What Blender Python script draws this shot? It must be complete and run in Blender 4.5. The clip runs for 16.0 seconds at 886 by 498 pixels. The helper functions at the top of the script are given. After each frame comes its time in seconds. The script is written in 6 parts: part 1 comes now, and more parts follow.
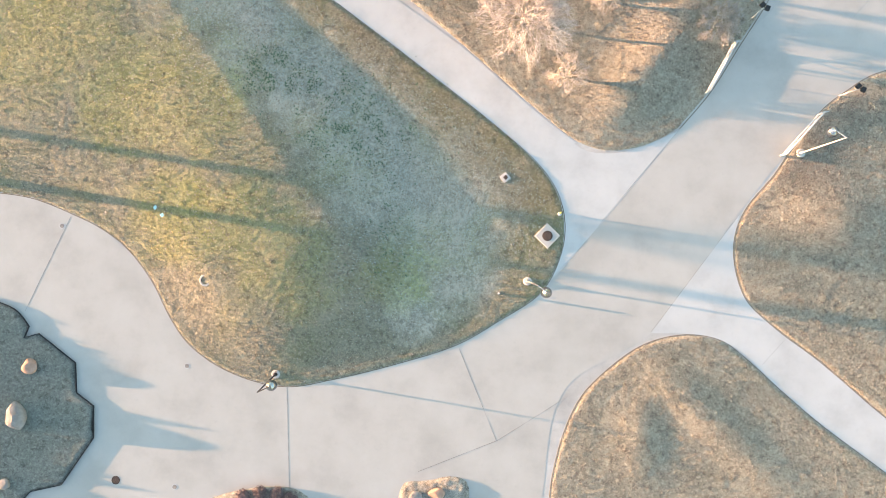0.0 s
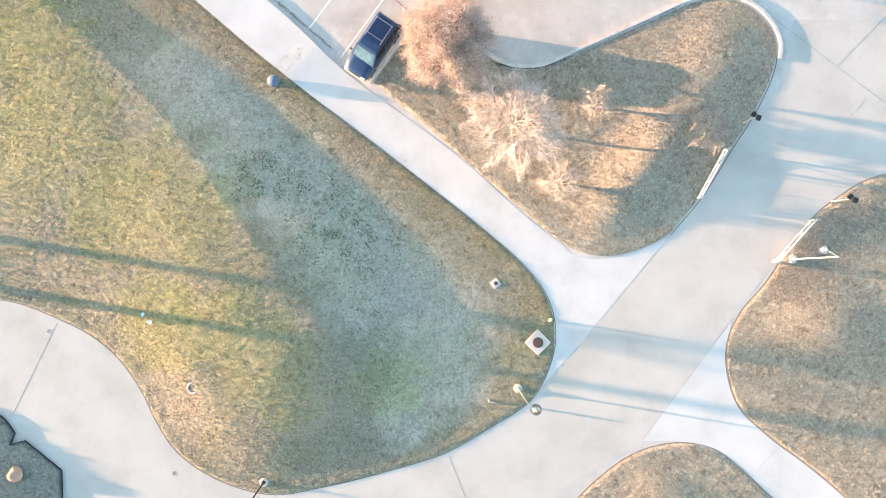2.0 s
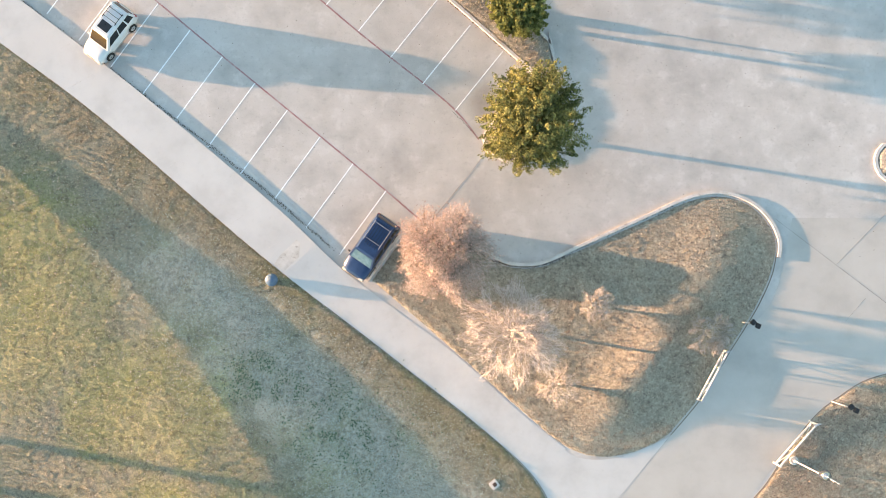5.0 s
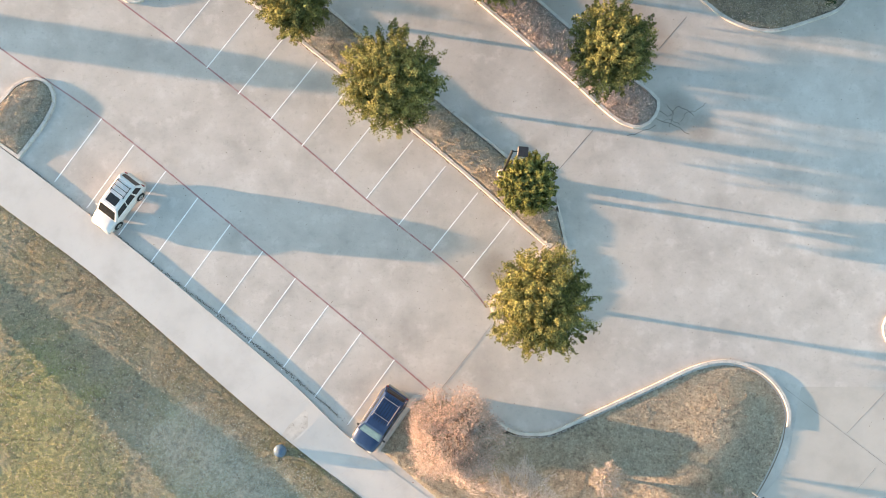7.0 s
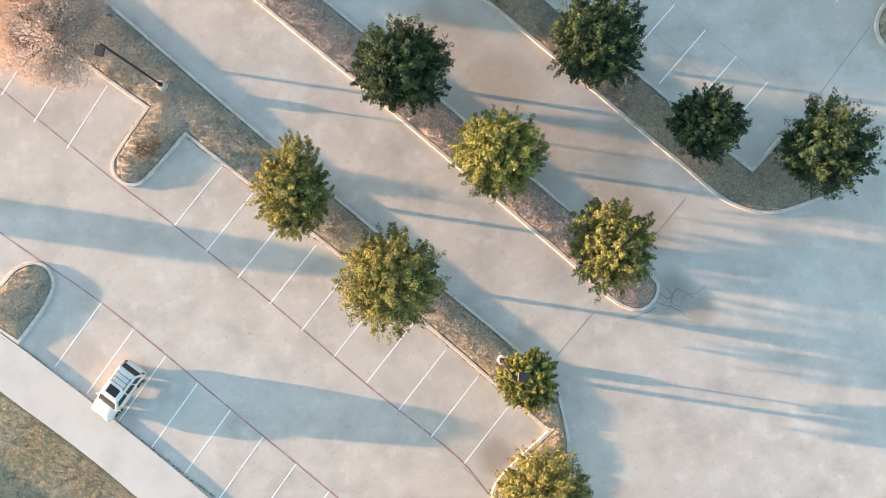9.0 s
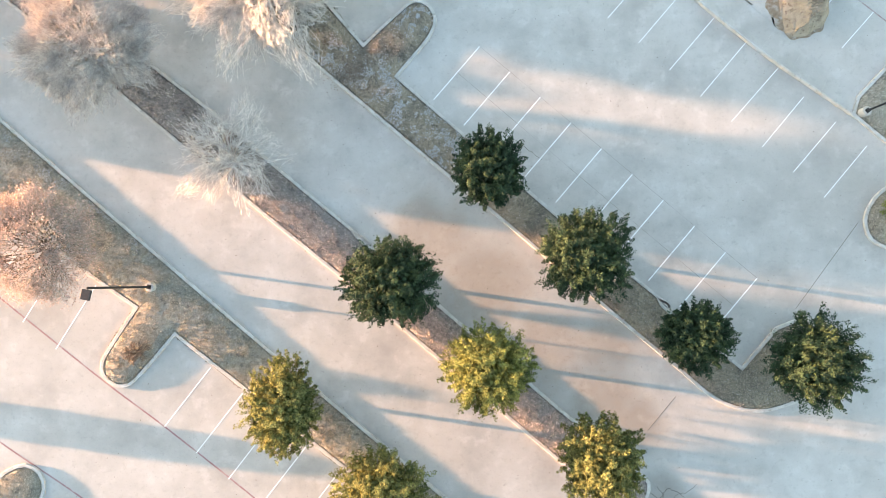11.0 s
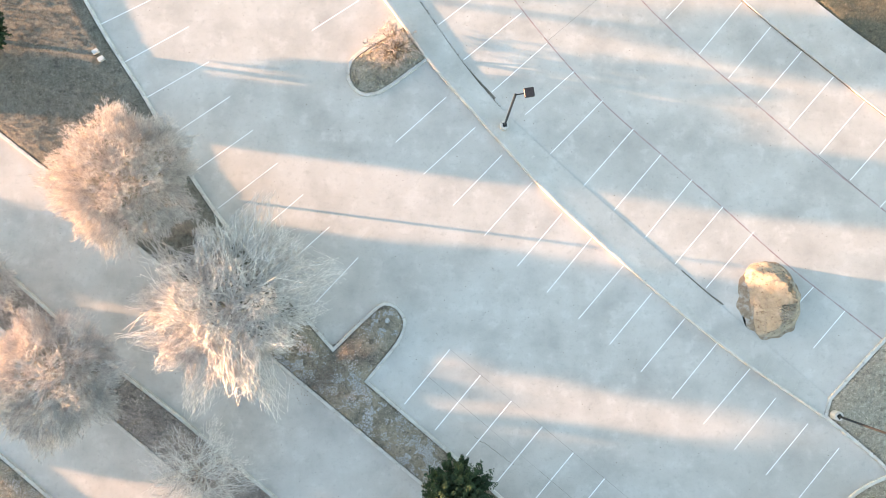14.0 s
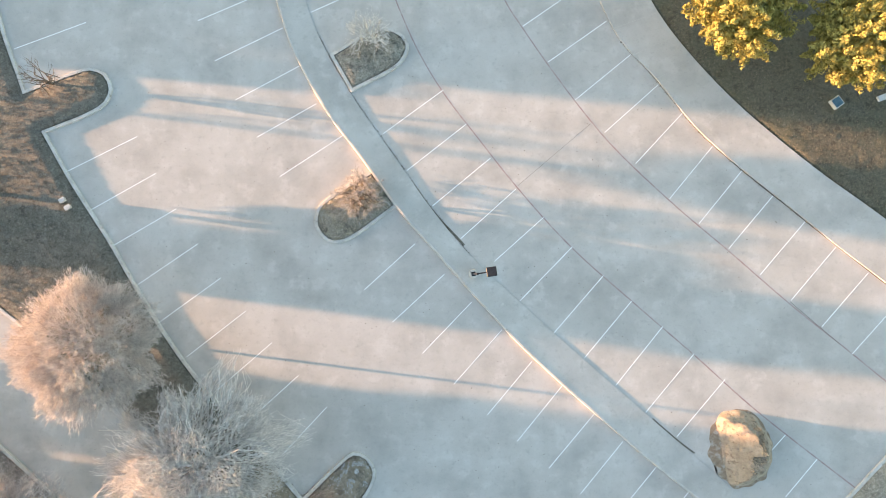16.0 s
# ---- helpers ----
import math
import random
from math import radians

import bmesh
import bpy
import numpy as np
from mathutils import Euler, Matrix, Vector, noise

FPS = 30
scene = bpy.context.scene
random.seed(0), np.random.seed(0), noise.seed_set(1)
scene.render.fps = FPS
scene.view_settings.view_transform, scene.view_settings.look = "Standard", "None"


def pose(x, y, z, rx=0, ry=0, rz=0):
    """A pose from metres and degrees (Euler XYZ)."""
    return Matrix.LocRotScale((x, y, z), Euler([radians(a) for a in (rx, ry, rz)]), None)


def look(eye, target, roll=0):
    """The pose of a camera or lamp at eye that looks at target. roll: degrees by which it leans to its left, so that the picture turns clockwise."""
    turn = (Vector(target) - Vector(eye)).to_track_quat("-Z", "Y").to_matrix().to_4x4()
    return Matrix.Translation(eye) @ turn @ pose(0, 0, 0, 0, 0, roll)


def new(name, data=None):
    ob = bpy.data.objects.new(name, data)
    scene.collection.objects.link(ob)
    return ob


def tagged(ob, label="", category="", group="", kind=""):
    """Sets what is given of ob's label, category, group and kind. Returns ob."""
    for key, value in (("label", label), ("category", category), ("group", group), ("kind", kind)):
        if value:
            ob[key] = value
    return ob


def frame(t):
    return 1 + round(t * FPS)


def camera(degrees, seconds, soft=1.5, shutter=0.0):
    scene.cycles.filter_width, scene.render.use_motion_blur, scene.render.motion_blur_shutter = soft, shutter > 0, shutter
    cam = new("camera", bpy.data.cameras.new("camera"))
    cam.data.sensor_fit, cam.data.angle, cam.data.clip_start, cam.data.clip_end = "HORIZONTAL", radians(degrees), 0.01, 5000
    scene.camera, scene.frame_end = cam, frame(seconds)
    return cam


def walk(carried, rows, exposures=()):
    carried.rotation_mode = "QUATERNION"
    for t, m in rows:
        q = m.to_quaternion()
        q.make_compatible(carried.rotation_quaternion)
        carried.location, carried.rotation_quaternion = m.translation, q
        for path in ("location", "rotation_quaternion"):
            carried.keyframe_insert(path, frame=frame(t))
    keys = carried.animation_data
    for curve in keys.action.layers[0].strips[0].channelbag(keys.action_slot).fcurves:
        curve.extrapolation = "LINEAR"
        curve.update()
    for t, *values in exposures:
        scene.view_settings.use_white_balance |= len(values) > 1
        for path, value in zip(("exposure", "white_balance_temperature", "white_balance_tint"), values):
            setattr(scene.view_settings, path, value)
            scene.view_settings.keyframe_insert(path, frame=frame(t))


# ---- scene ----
cam = camera(62.0, 16.0, soft=0.6)
PATH = [
    (0, pose(2.642, -3.538, 51.473, 0.790, 0.642, 1.269)),
    (0.5, pose(2.795, -1.829, 51.371, 0.898, 0.627, 1.265)),
    (1, pose(2.932, -0.110, 51.293, 1.023, 0.622, 1.265)),
    (1.5, pose(3.074, 1.600, 51.237, 1.163, 0.624, 1.266)),
    (2, pose(3.186, 3.382, 51.204, 1.311, 0.632, 1.267)),
    (2.5, pose(3.224, 5.206, 51.192, 1.464, 0.644, 1.267)),
    (3, pose(3.228, 7.147, 51.200, 1.618, 0.660, 1.263)),
    (3.5, pose(3.233, 9.240, 51.228, 1.770, 0.676, 1.254)),
    (4, pose(3.212, 11.454, 51.274, 1.916, 0.694, 1.240)),
    (4.2, pose(3.206, 12.416, 51.297, 1.973, 0.701, 1.232)),
    (6.3, pose(2.600, 23.631, 51.685, 2.453, 0.754, 1.071)),
    (6.5, pose(2.494, 24.830, 51.734, 2.486, 0.756, 1.047)),
    (7, pose(2.331, 27.890, 51.862, 2.556, 0.760, 0.981)),
    (7.5, pose(2.208, 31.073, 51.999, 2.608, 0.760, 0.906)),
    (8, pose(2.145, 34.284, 52.143, 2.644, 0.756, 0.822)),
    (8.5, pose(2.126, 37.512, 52.292, 2.662, 0.748, 0.729)),
    (9, pose(2.122, 40.788, 52.444, 2.663, 0.737, 0.627)),
    (9.2, pose(2.167, 42.110, 52.505, 2.659, 0.732, 0.585)),
    (11.3, pose(2.788, 57.522, 53.129, 2.485, 0.658, 0.081)),
    (11.5, pose(2.866, 59.126, 53.184, 2.458, 0.650, 0.030)),
    (12, pose(3.134, 63.073, 53.313, 2.387, 0.631, -0.098)),
    (12.5, pose(3.434, 67.073, 53.430, 2.313, 0.615, -0.226)),
    (13, pose(3.810, 70.776, 53.534, 2.237, 0.603, -0.351)),
    (13.5, pose(4.263, 74.328, 53.621, 2.164, 0.595, -0.471)),
    (14, pose(4.795, 77.574, 53.688, 2.098, 0.595, -0.583)),
    (14.5, pose(5.409, 80.615, 53.734, 2.043, 0.603, -0.686)),
    (15, pose(6.051, 83.444, 53.756, 2.003, 0.621, -0.776)),
    (15.5, pose(6.661, 86.015, 53.750, 1.984, 0.652, -0.850)),
    (16, pose(7.266, 88.409, 53.714, 1.991, 0.698, -0.906)),
]
walk(cam, PATH, exposures=[(0.0, 3.03, 7650, 10), (2.0, 3.31, 7400, 10), (4.0, 3.02, 7550, 9), (7.0, 2.84, 7700, 7), (9.0, 2.95, 7800, 8), (11.5, 3.48, 8500, 14), (12.5, 3.62, 8550, 14), (14.5, 3.23, 8450, 13), (16.0, 3.0, 8250, 12)])

# ---- light: a very low sun and a clear sky ----
SUN_ELEVATION = 4.3
SHADOW_TURN = -8.0
world = bpy.data.worlds.new("sky")
scene.world = world
world.use_nodes = True
sky = world.node_tree.nodes.new("ShaderNodeTexSky")
sky.sky_type, sky.sun_disc = "NISHITA", False
sky.ozone_density, sky.dust_density = 1.9, 0.8
sky.sun_elevation, sky.sun_rotation = radians(SUN_ELEVATION), radians(270 - SHADOW_TURN)
world.node_tree.links.new(sky.outputs[0], world.node_tree.nodes["Background"].inputs[0])
world.node_tree.nodes["Background"].inputs[1].default_value = 0.15
sun_data = bpy.data.lights.new("sun", "SUN")
sun_data.energy, sun_data.angle, sun_data.color = 3.2, radians(0.53), (1.0, 0.62, 0.42)
sun = new("sun", sun_data)
ray = Vector((math.cos(radians(SHADOW_TURN)), math.sin(radians(SHADOW_TURN)), -math.tan(radians(SUN_ELEVATION))))
sun.matrix_world = look(-ray * 80, (0, 0, 0))


# ---- materials ----
def material(name, colours, scale=1.0, rough=0.9, metal=0.0, bump=0.0, bump_scale=20.0, detail=6.0, second=None, island=0.0, spread=(0.3, 0.7), local=False):
    """Noise between colours; second: (scale, colour, amount, low, high), blotches of another colour; island: shift of value from piece to piece."""
    m = bpy.data.materials.new(name)
    m.use_nodes = True
    t = m.node_tree
    node, link = t.nodes.new, t.links.new
    bsdf = t.nodes["Principled BSDF"]
    bsdf.inputs["Roughness"].default_value, bsdf.inputs["Metallic"].default_value = rough, metal
    where = node("ShaderNodeTexCoord").outputs["Object"] if local else node("ShaderNodeNewGeometry").outputs["Position"]

    def noise_at(size, fine=6.0, roughness=0.6):
        n = node("ShaderNodeTexNoise")
        n.inputs["Scale"].default_value, n.inputs["Detail"].default_value, n.inputs["Roughness"].default_value = size, fine, roughness
        link(where, n.inputs["Vector"])
        return n.outputs["Fac"]

    ramp = node("ShaderNodeValToRGB")
    for k in range(len(colours) - 2):
        ramp.color_ramp.elements.new(0.5)
    for k, c in enumerate(colours):
        e = ramp.color_ramp.elements[k]
        e.position = spread[0] + (spread[1] - spread[0]) * k / max(1, len(colours) - 1)
        e.color = (*c, 1)
    link(noise_at(scale, detail), ramp.inputs["Fac"])
    colour = ramp.outputs["Color"]
    for size, other, amount, low, high in (second or ()):
        fade = node("ShaderNodeMapRange")
        fade.inputs["From Min"].default_value, fade.inputs["From Max"].default_value, fade.inputs["To Max"].default_value = low, high, amount
        link(noise_at(size), fade.inputs["Value"])
        mix = node("ShaderNodeMix")
        mix.data_type = "RGBA"
        link(fade.outputs["Result"], mix.inputs["Factor"])
        link(colour, mix.inputs[6])
        mix.inputs[7].default_value = (*other, 1)
        colour = mix.outputs[2]
    if island:
        vary = node("ShaderNodeHueSaturation")
        span = node("ShaderNodeMapRange")
        span.inputs["To Min"].default_value, span.inputs["To Max"].default_value = 1 - island, 1 + island
        link(node("ShaderNodeNewGeometry").outputs["Random Per Island"], span.inputs["Value"])
        link(span.outputs["Result"], vary.inputs["Value"])
        link(colour, vary.inputs["Color"])
        colour = vary.outputs["Color"]
    link(colour, bsdf.inputs["Base Color"])
    if bump:
        b = node("ShaderNodeBump")
        b.inputs["Strength"].default_value, b.inputs["Distance"].default_value = 1.0, bump
        link(noise_at(bump_scale, 4.0), b.inputs["Height"])
        link(b.outputs["Normal"], bsdf.inputs["Normal"])
    return m


def leaf_material(name, colours, thin=0.4, island=0.3, rough=0.85):
    """Leaves: lit through from behind as well."""
    m = material(name, colours, 0.8, rough, island=island)
    t = m.node_tree
    bsdf = t.nodes["Principled BSDF"]
    glow = t.nodes.new("ShaderNodeBsdfTranslucent")
    mix = t.nodes.new("ShaderNodeMixShader")
    mix.inputs[0].default_value = thin
    t.links.new(bsdf.inputs["Base Color"].links[0].from_socket, glow.inputs["Color"])
    t.links.new(bsdf.outputs[0], mix.inputs[1])
    t.links.new(glow.outputs[0], mix.inputs[2])
    t.links.new(mix.outputs[0], t.nodes["Material Output"].inputs["Surface"])
    return m


def grass_material(name, dry, green, soil, green_amount):
    return material(name, [tuple(0.75 * v for v in dry), dry, tuple(1.2 * v for v in dry)], 5.0, 0.95, bump=0.09, bump_scale=26.0, detail=8.0,
                    second=((0.16, green, green_amount, 0.45, 0.62), (1.3, soil, 0.6, 0.54, 0.72), (0.45, tuple(1.3 * v for v in dry), 0.7, 0.5, 0.66), (2.6, soil, 0.6, 0.54, 0.66), (9.0, soil, 0.55, 0.53, 0.64), (5.0, tuple(1.45 * v for v in dry), 0.8, 0.54, 0.66), (17.0, tuple(0.8 * v for v in soil), 0.4, 0.54, 0.62), (13.0, tuple(1.6 * v for v in dry), 0.6, 0.57, 0.65)), spread=(0.32, 0.68))


CONCRETE = material("concrete_pavement", [(0.37, 0.345, 0.325), (0.46, 0.43, 0.405), (0.52, 0.49, 0.465)], 0.35, 0.88, bump=0.003, bump_scale=30.0, detail=9.0,
                    second=((0.11, (0.56, 0.53, 0.51), 0.6, 0.5, 0.7), (0.7, (0.58, 0.55, 0.53), 0.5, 0.56, 0.68), (0.05, (0.36, 0.33, 0.30), 0.5, 0.5, 0.7), (2.2, (0.33, 0.31, 0.29), 0.45, 0.56, 0.72), (9.0, (0.30, 0.28, 0.26), 0.4, 0.58, 0.70)))
ROAD = material("old_concrete", [(0.39, 0.362, 0.335), (0.455, 0.426, 0.395), (0.485, 0.46, 0.43)], 0.3, 0.9, bump=0.003, bump_scale=30.0, detail=9.0,
                second=((0.12, (0.36, 0.34, 0.31), 0.5, 0.5, 0.7), (3.0, (0.36, 0.34, 0.32), 0.3, 0.6, 0.75)))
PATH_CONCRETE = material("pale_concrete", [(0.44, 0.43, 0.42), (0.51, 0.50, 0.49), (0.56, 0.55, 0.54)], 0.4, 0.88, bump=0.003, bump_scale=30.0, detail=9.0,
                         second=((2.5, (0.42, 0.41, 0.40), 0.35, 0.58, 0.75), (0.2, (0.48, 0.46, 0.44), 0.5, 0.5, 0.7)))
KERB = material("kerb_concrete", [(0.42, 0.39, 0.36), (0.52, 0.49, 0.46), (0.60, 0.57, 0.54)], 1.5, 0.9, bump=0.004, bump_scale=25.0,
                second=((4.0, (0.20, 0.17, 0.14), 0.6, 0.58, 0.7),))
JOINT = material("joint_dirt", [(0.10, 0.085, 0.07), (0.22, 0.19, 0.165)], 2.0, 0.95)
WHITE_PAINT = material("white_paint", [(0.72, 0.72, 0.72), (0.82, 0.82, 0.82)], 3.0, 0.7, second=((2.0, (0.60, 0.58, 0.56), 0.6, 0.54, 0.66), (6.0, (0.50, 0.48, 0.46), 0.8, 0.61, 0.68)))
RED_PAINT = material("faded_red_paint", [(0.27, 0.12, 0.13), (0.32, 0.175, 0.18), (0.39, 0.29, 0.285)], 1.2, 0.8, second=((4.0, (0.42, 0.38, 0.36), 0.8, 0.56, 0.66),))
FADED_PAINT = material("worn_lane_paint", [(0.29, 0.19, 0.19), (0.34, 0.255, 0.25), (0.40, 0.34, 0.33)], 1.5, 0.85, second=((3.0, (0.44, 0.41, 0.39), 0.7, 0.54, 0.66),))
LAWN = grass_material("winter_lawn", (0.275, 0.252, 0.187), (0.232, 0.236, 0.106), (0.11, 0.098, 0.076), 0.55)
DRY_LAWN = grass_material("dry_lawn", (0.37, 0.327, 0.256), (0.295, 0.262, 0.19), (0.145, 0.115, 0.09), 0.35)
BED = grass_material("island_grass", (0.36, 0.325, 0.275), (0.31, 0.285, 0.235), (0.14, 0.12, 0.10), 0.4)
GROUND_COVER = grass_material("purplish_ground_cover", (0.34, 0.295, 0.275), (0.28, 0.245, 0.23), (0.13, 0.11, 0.105), 0.4)
SOIL = material("soil_edge", [(0.13, 0.105, 0.08), (0.25, 0.20, 0.15)], 4.0, 1.0)
FAR_GRASS = grass_material("far_grass", (0.26, 0.20, 0.12), (0.17, 0.18, 0.06), (0.14, 0.11, 0.07), 0.5)
BARK = material("bark", [(0.13, 0.10, 0.08), (0.22, 0.17, 0.13)], 6.0, 0.95, bump=0.01, bump_scale=30)
PALE_BARK = material("pale_bark", [(0.40, 0.35, 0.31), (0.54, 0.49, 0.44)], 5.0, 0.9, island=0.2)
WHITE_BARK = material("whitish_bark", [(0.46, 0.43, 0.405), (0.64, 0.61, 0.585)], 5.0, 0.9, island=0.2)
TWIG_PALE = material("frosted_pale_twigs", [(0.55, 0.495, 0.46), (0.72, 0.665, 0.625)], 1.5, 0.9, island=0.35)
TWIG_PINK = material("pinkish_twigs", [(0.47, 0.41, 0.375), (0.64, 0.575, 0.535)], 1.5, 0.9, island=0.35)
TWIG_TAN = material("tan_twigs", [(0.36, 0.325, 0.30), (0.48, 0.44, 0.41)], 1.5, 0.9, island=0.3)
DRY_LEAF = leaf_material("dry_orange_leaves", [(0.43, 0.32, 0.28), (0.59, 0.455, 0.405)], island=0.35)
BROWN_LEAF = material("brown_leaves", [(0.19, 0.14, 0.11), (0.29, 0.225, 0.18)], 3.0, 0.9, island=0.4)
OAK_LEAF = leaf_material("evergreen_leaves", [(0.07, 0.092, 0.03), (0.17, 0.18, 0.06), (0.37, 0.345, 0.125)], 0.22, island=0.5)
DEEP_LEAF = leaf_material("dark_green_leaves", [(0.013, 0.036, 0.018), (0.025, 0.057, 0.026), (0.066, 0.10, 0.038)], 0.15, island=0.45)
AUTUMN_LEAF = leaf_material("golden_leaves", [(0.22, 0.19, 0.05), (0.39, 0.335, 0.10), (0.54, 0.47, 0.17)], 0.25, island=0.4)
GOLD_LEAF = leaf_material("yellow_green_leaves", [(0.085, 0.115, 0.035), (0.20, 0.22, 0.065), (0.35, 0.35, 0.12)], 0.25, island=0.45)
CAR_WHITE = material("white_car_paint", [(0.60, 0.61, 0.62), (0.66, 0.66, 0.66)], 2.0, 0.3)
CAR_BLUE = material("dark_blue_car_paint", [(0.015, 0.04, 0.105), (0.025, 0.06, 0.14)], 2.0, 0.3, metal=0.2)
CAR_TRIM = material("black_trim", [(0.012, 0.012, 0.013), (0.03, 0.03, 0.03)], 5.0, 0.5)
TAN_TRIM = material("tan_cladding", [(0.36, 0.31, 0.25), (0.42, 0.36, 0.29)], 3.0, 0.5)
GLASS_DARK = material("dark_glass", [(0.012, 0.014, 0.016), (0.02, 0.022, 0.025)], 2.0, 0.06)
RUBBER = material("tyre_rubber", [(0.015, 0.015, 0.015), (0.03, 0.03, 0.03)], 9.0, 0.9)
CHROME = material("chrome", [(0.22, 0.24, 0.27), (0.30, 0.32, 0.35)], 3.0, 0.22, metal=0.9)
ALLOY = material("alloy", [(0.45, 0.45, 0.46), (0.55, 0.55, 0.55)], 5.0, 0.4, metal=0.8)
LENS = material("lamp_lens", [(0.55, 0.55, 0.52), (0.65, 0.65, 0.62)], 5.0, 0.15)
RED_LENS = material("red_lens", [(0.25, 0.01, 0.01), (0.35, 0.02, 0.02)], 5.0, 0.2)
BLACK_METAL = material("black_metal", [(0.015, 0.015, 0.017), (0.035, 0.035, 0.038)], 6.0, 0.5, metal=0.4)
BRONZE_METAL = material("bronze_metal", [(0.022, 0.022, 0.026), (0.04, 0.04, 0.046)], 6.0, 0.5, metal=0.4)
WHITE_METAL = material("white_metal", [(0.44, 0.44, 0.44), (0.55, 0.55, 0.545)], 4.0, 0.5, second=((9.0, (0.35, 0.27, 0.2), 0.5, 0.62, 0.7),))
PALE_METAL = material("grey_metal", [(0.40, 0.41, 0.42), (0.5, 0.51, 0.52)], 4.0, 0.35, metal=0.7)
BLUE_SCRAP = material("pale_blue_plastic", [(0.35, 0.62, 0.66), (0.5, 0.75, 0.78)], 8.0, 0.5)
BLUE_CAP = material("blue_grey_plastic", [(0.06, 0.115, 0.18), (0.10, 0.16, 0.23)], 4.0, 0.5)
RUST = material("rusty_iron", [(0.06, 0.045, 0.04), (0.13, 0.085, 0.07)], 12.0, 0.85, metal=0.3)
PALE_STONE = material("pale_stone", [(0.21, 0.18, 0.165), (0.33, 0.29, 0.265)], 3.0, 0.9, bump=0.02, bump_scale=9, local=True)
RED_STONE = material("pink_stone", [(0.36, 0.19, 0.13), (0.48, 0.31, 0.24)], 3.0, 0.9, bump=0.02, bump_scale=9, local=True)
SAND = material("sand", [(0.25, 0.20, 0.155), (0.32, 0.26, 0.205), (0.40, 0.33, 0.265)], 1.8, 0.95, bump=0.03, bump_scale=9.0,
                second=((3.5, (0.13, 0.09, 0.065), 0.7, 0.56, 0.66),))
YELLOW = material("yellow_plastic", [(0.5, 0.42, 0.08), (0.6, 0.5, 0.12)], 5.0, 0.5)
SHRUB = material("purple_brown_shrub", [(0.14, 0.10, 0.11), (0.24, 0.18, 0.17)], 4.0, 0.9, island=0.4)
LITTER = material("leaf_litter", [(0.07, 0.055, 0.042), (0.13, 0.10, 0.075)], 4.0, 0.95, island=0.4)
TUFT = material("dry_tufts", [(0.13, 0.125, 0.105), (0.24, 0.225, 0.195)], 2.0, 0.95, island=0.4)
STRAW = material("straw_tufts", [(0.31, 0.265, 0.195), (0.46, 0.405, 0.315), (0.62, 0.56, 0.465)], 0.7, 0.95, island=0.5)
MAUVE_TUFT = material("mauve_tufts", [(0.34, 0.28, 0.25), (0.51, 0.44, 0.40), (0.68, 0.61, 0.57)], 0.7, 0.95, island=0.5)
LAWN_BLADE = material("lawn_blades", [(0.215, 0.205, 0.08), (0.34, 0.275, 0.165), (0.47, 0.405, 0.295)], 0.25, 0.95, island=0.4, detail=8.0)
PALE_LEAF = material("pale_dead_leaves", [(0.22, 0.18, 0.13), (0.42, 0.37, 0.31)], 6.0, 0.9, island=0.4)
CLOVER = material("clover_leaves", [(0.06, 0.115, 0.065), (0.115, 0.18, 0.105)], 3.0, 0.8, island=0.35)
FAINT_JOINT = material("faint_joint", [(0.24, 0.22, 0.20), (0.36, 0.335, 0.31)], 1.2, 0.95, second=((0.6, (0.43, 0.40, 0.38), 0.8, 0.5, 0.6),))
CRACK = material("crack_dirt", [(0.07, 0.06, 0.05), (0.16, 0.14, 0.12)], 3.0, 0.95)
PALE_GROUND = material("pale_lichen_ground", [(0.40, 0.39, 0.39), (0.56, 0.55, 0.55)], 3.0, 0.95, island=0.25)
# blue sky reflection painted into the glass colour; specular kept low
SKY_TONE_GLASS = material("sky_toned_glass", [(0.04, 0.10, 0.15), (0.10, 0.19, 0.25)], 2.5, 0.4, local=True)
SKY_TONE_GLASS.node_tree.nodes["Principled BSDF"].inputs["Specular IOR Level"].default_value = 0.1
MULCH = grass_material("dark_mulch", (0.21, 0.215, 0.19), (0.18, 0.205, 0.17), (0.085, 0.08, 0.07), 0.5)
# dark leafy lawn, darkened further to stand in for shade over the island
SHADE_LAWN = grass_material("shaded_leafy_lawn", (0.19, 0.175, 0.15), (0.145, 0.15, 0.12), (0.072, 0.064, 0.053), 0.5)
# dark leafy soil, with the missing tree shade put into its colour
SHADE_LEAF_SOIL = grass_material("shaded_leafy_soil", (0.13, 0.118, 0.088), (0.10, 0.11, 0.07), (0.055, 0.048, 0.036), 0.5)
# pale green-grey flecks: the skylit shade of the bank put into a colour
SHADE_FLECK = material("shade_lift_flecks", [(0.38, 0.44, 0.40), (0.50, 0.56, 0.51)], 1.2, 0.9, island=0.2)
DAMP_SAND = material("damp_sand", [(0.22, 0.155, 0.11), (0.34, 0.25, 0.18)], 3.0, 0.95, second=((2.0, (0.42, 0.38, 0.34), 0.8, 0.5, 0.62),))



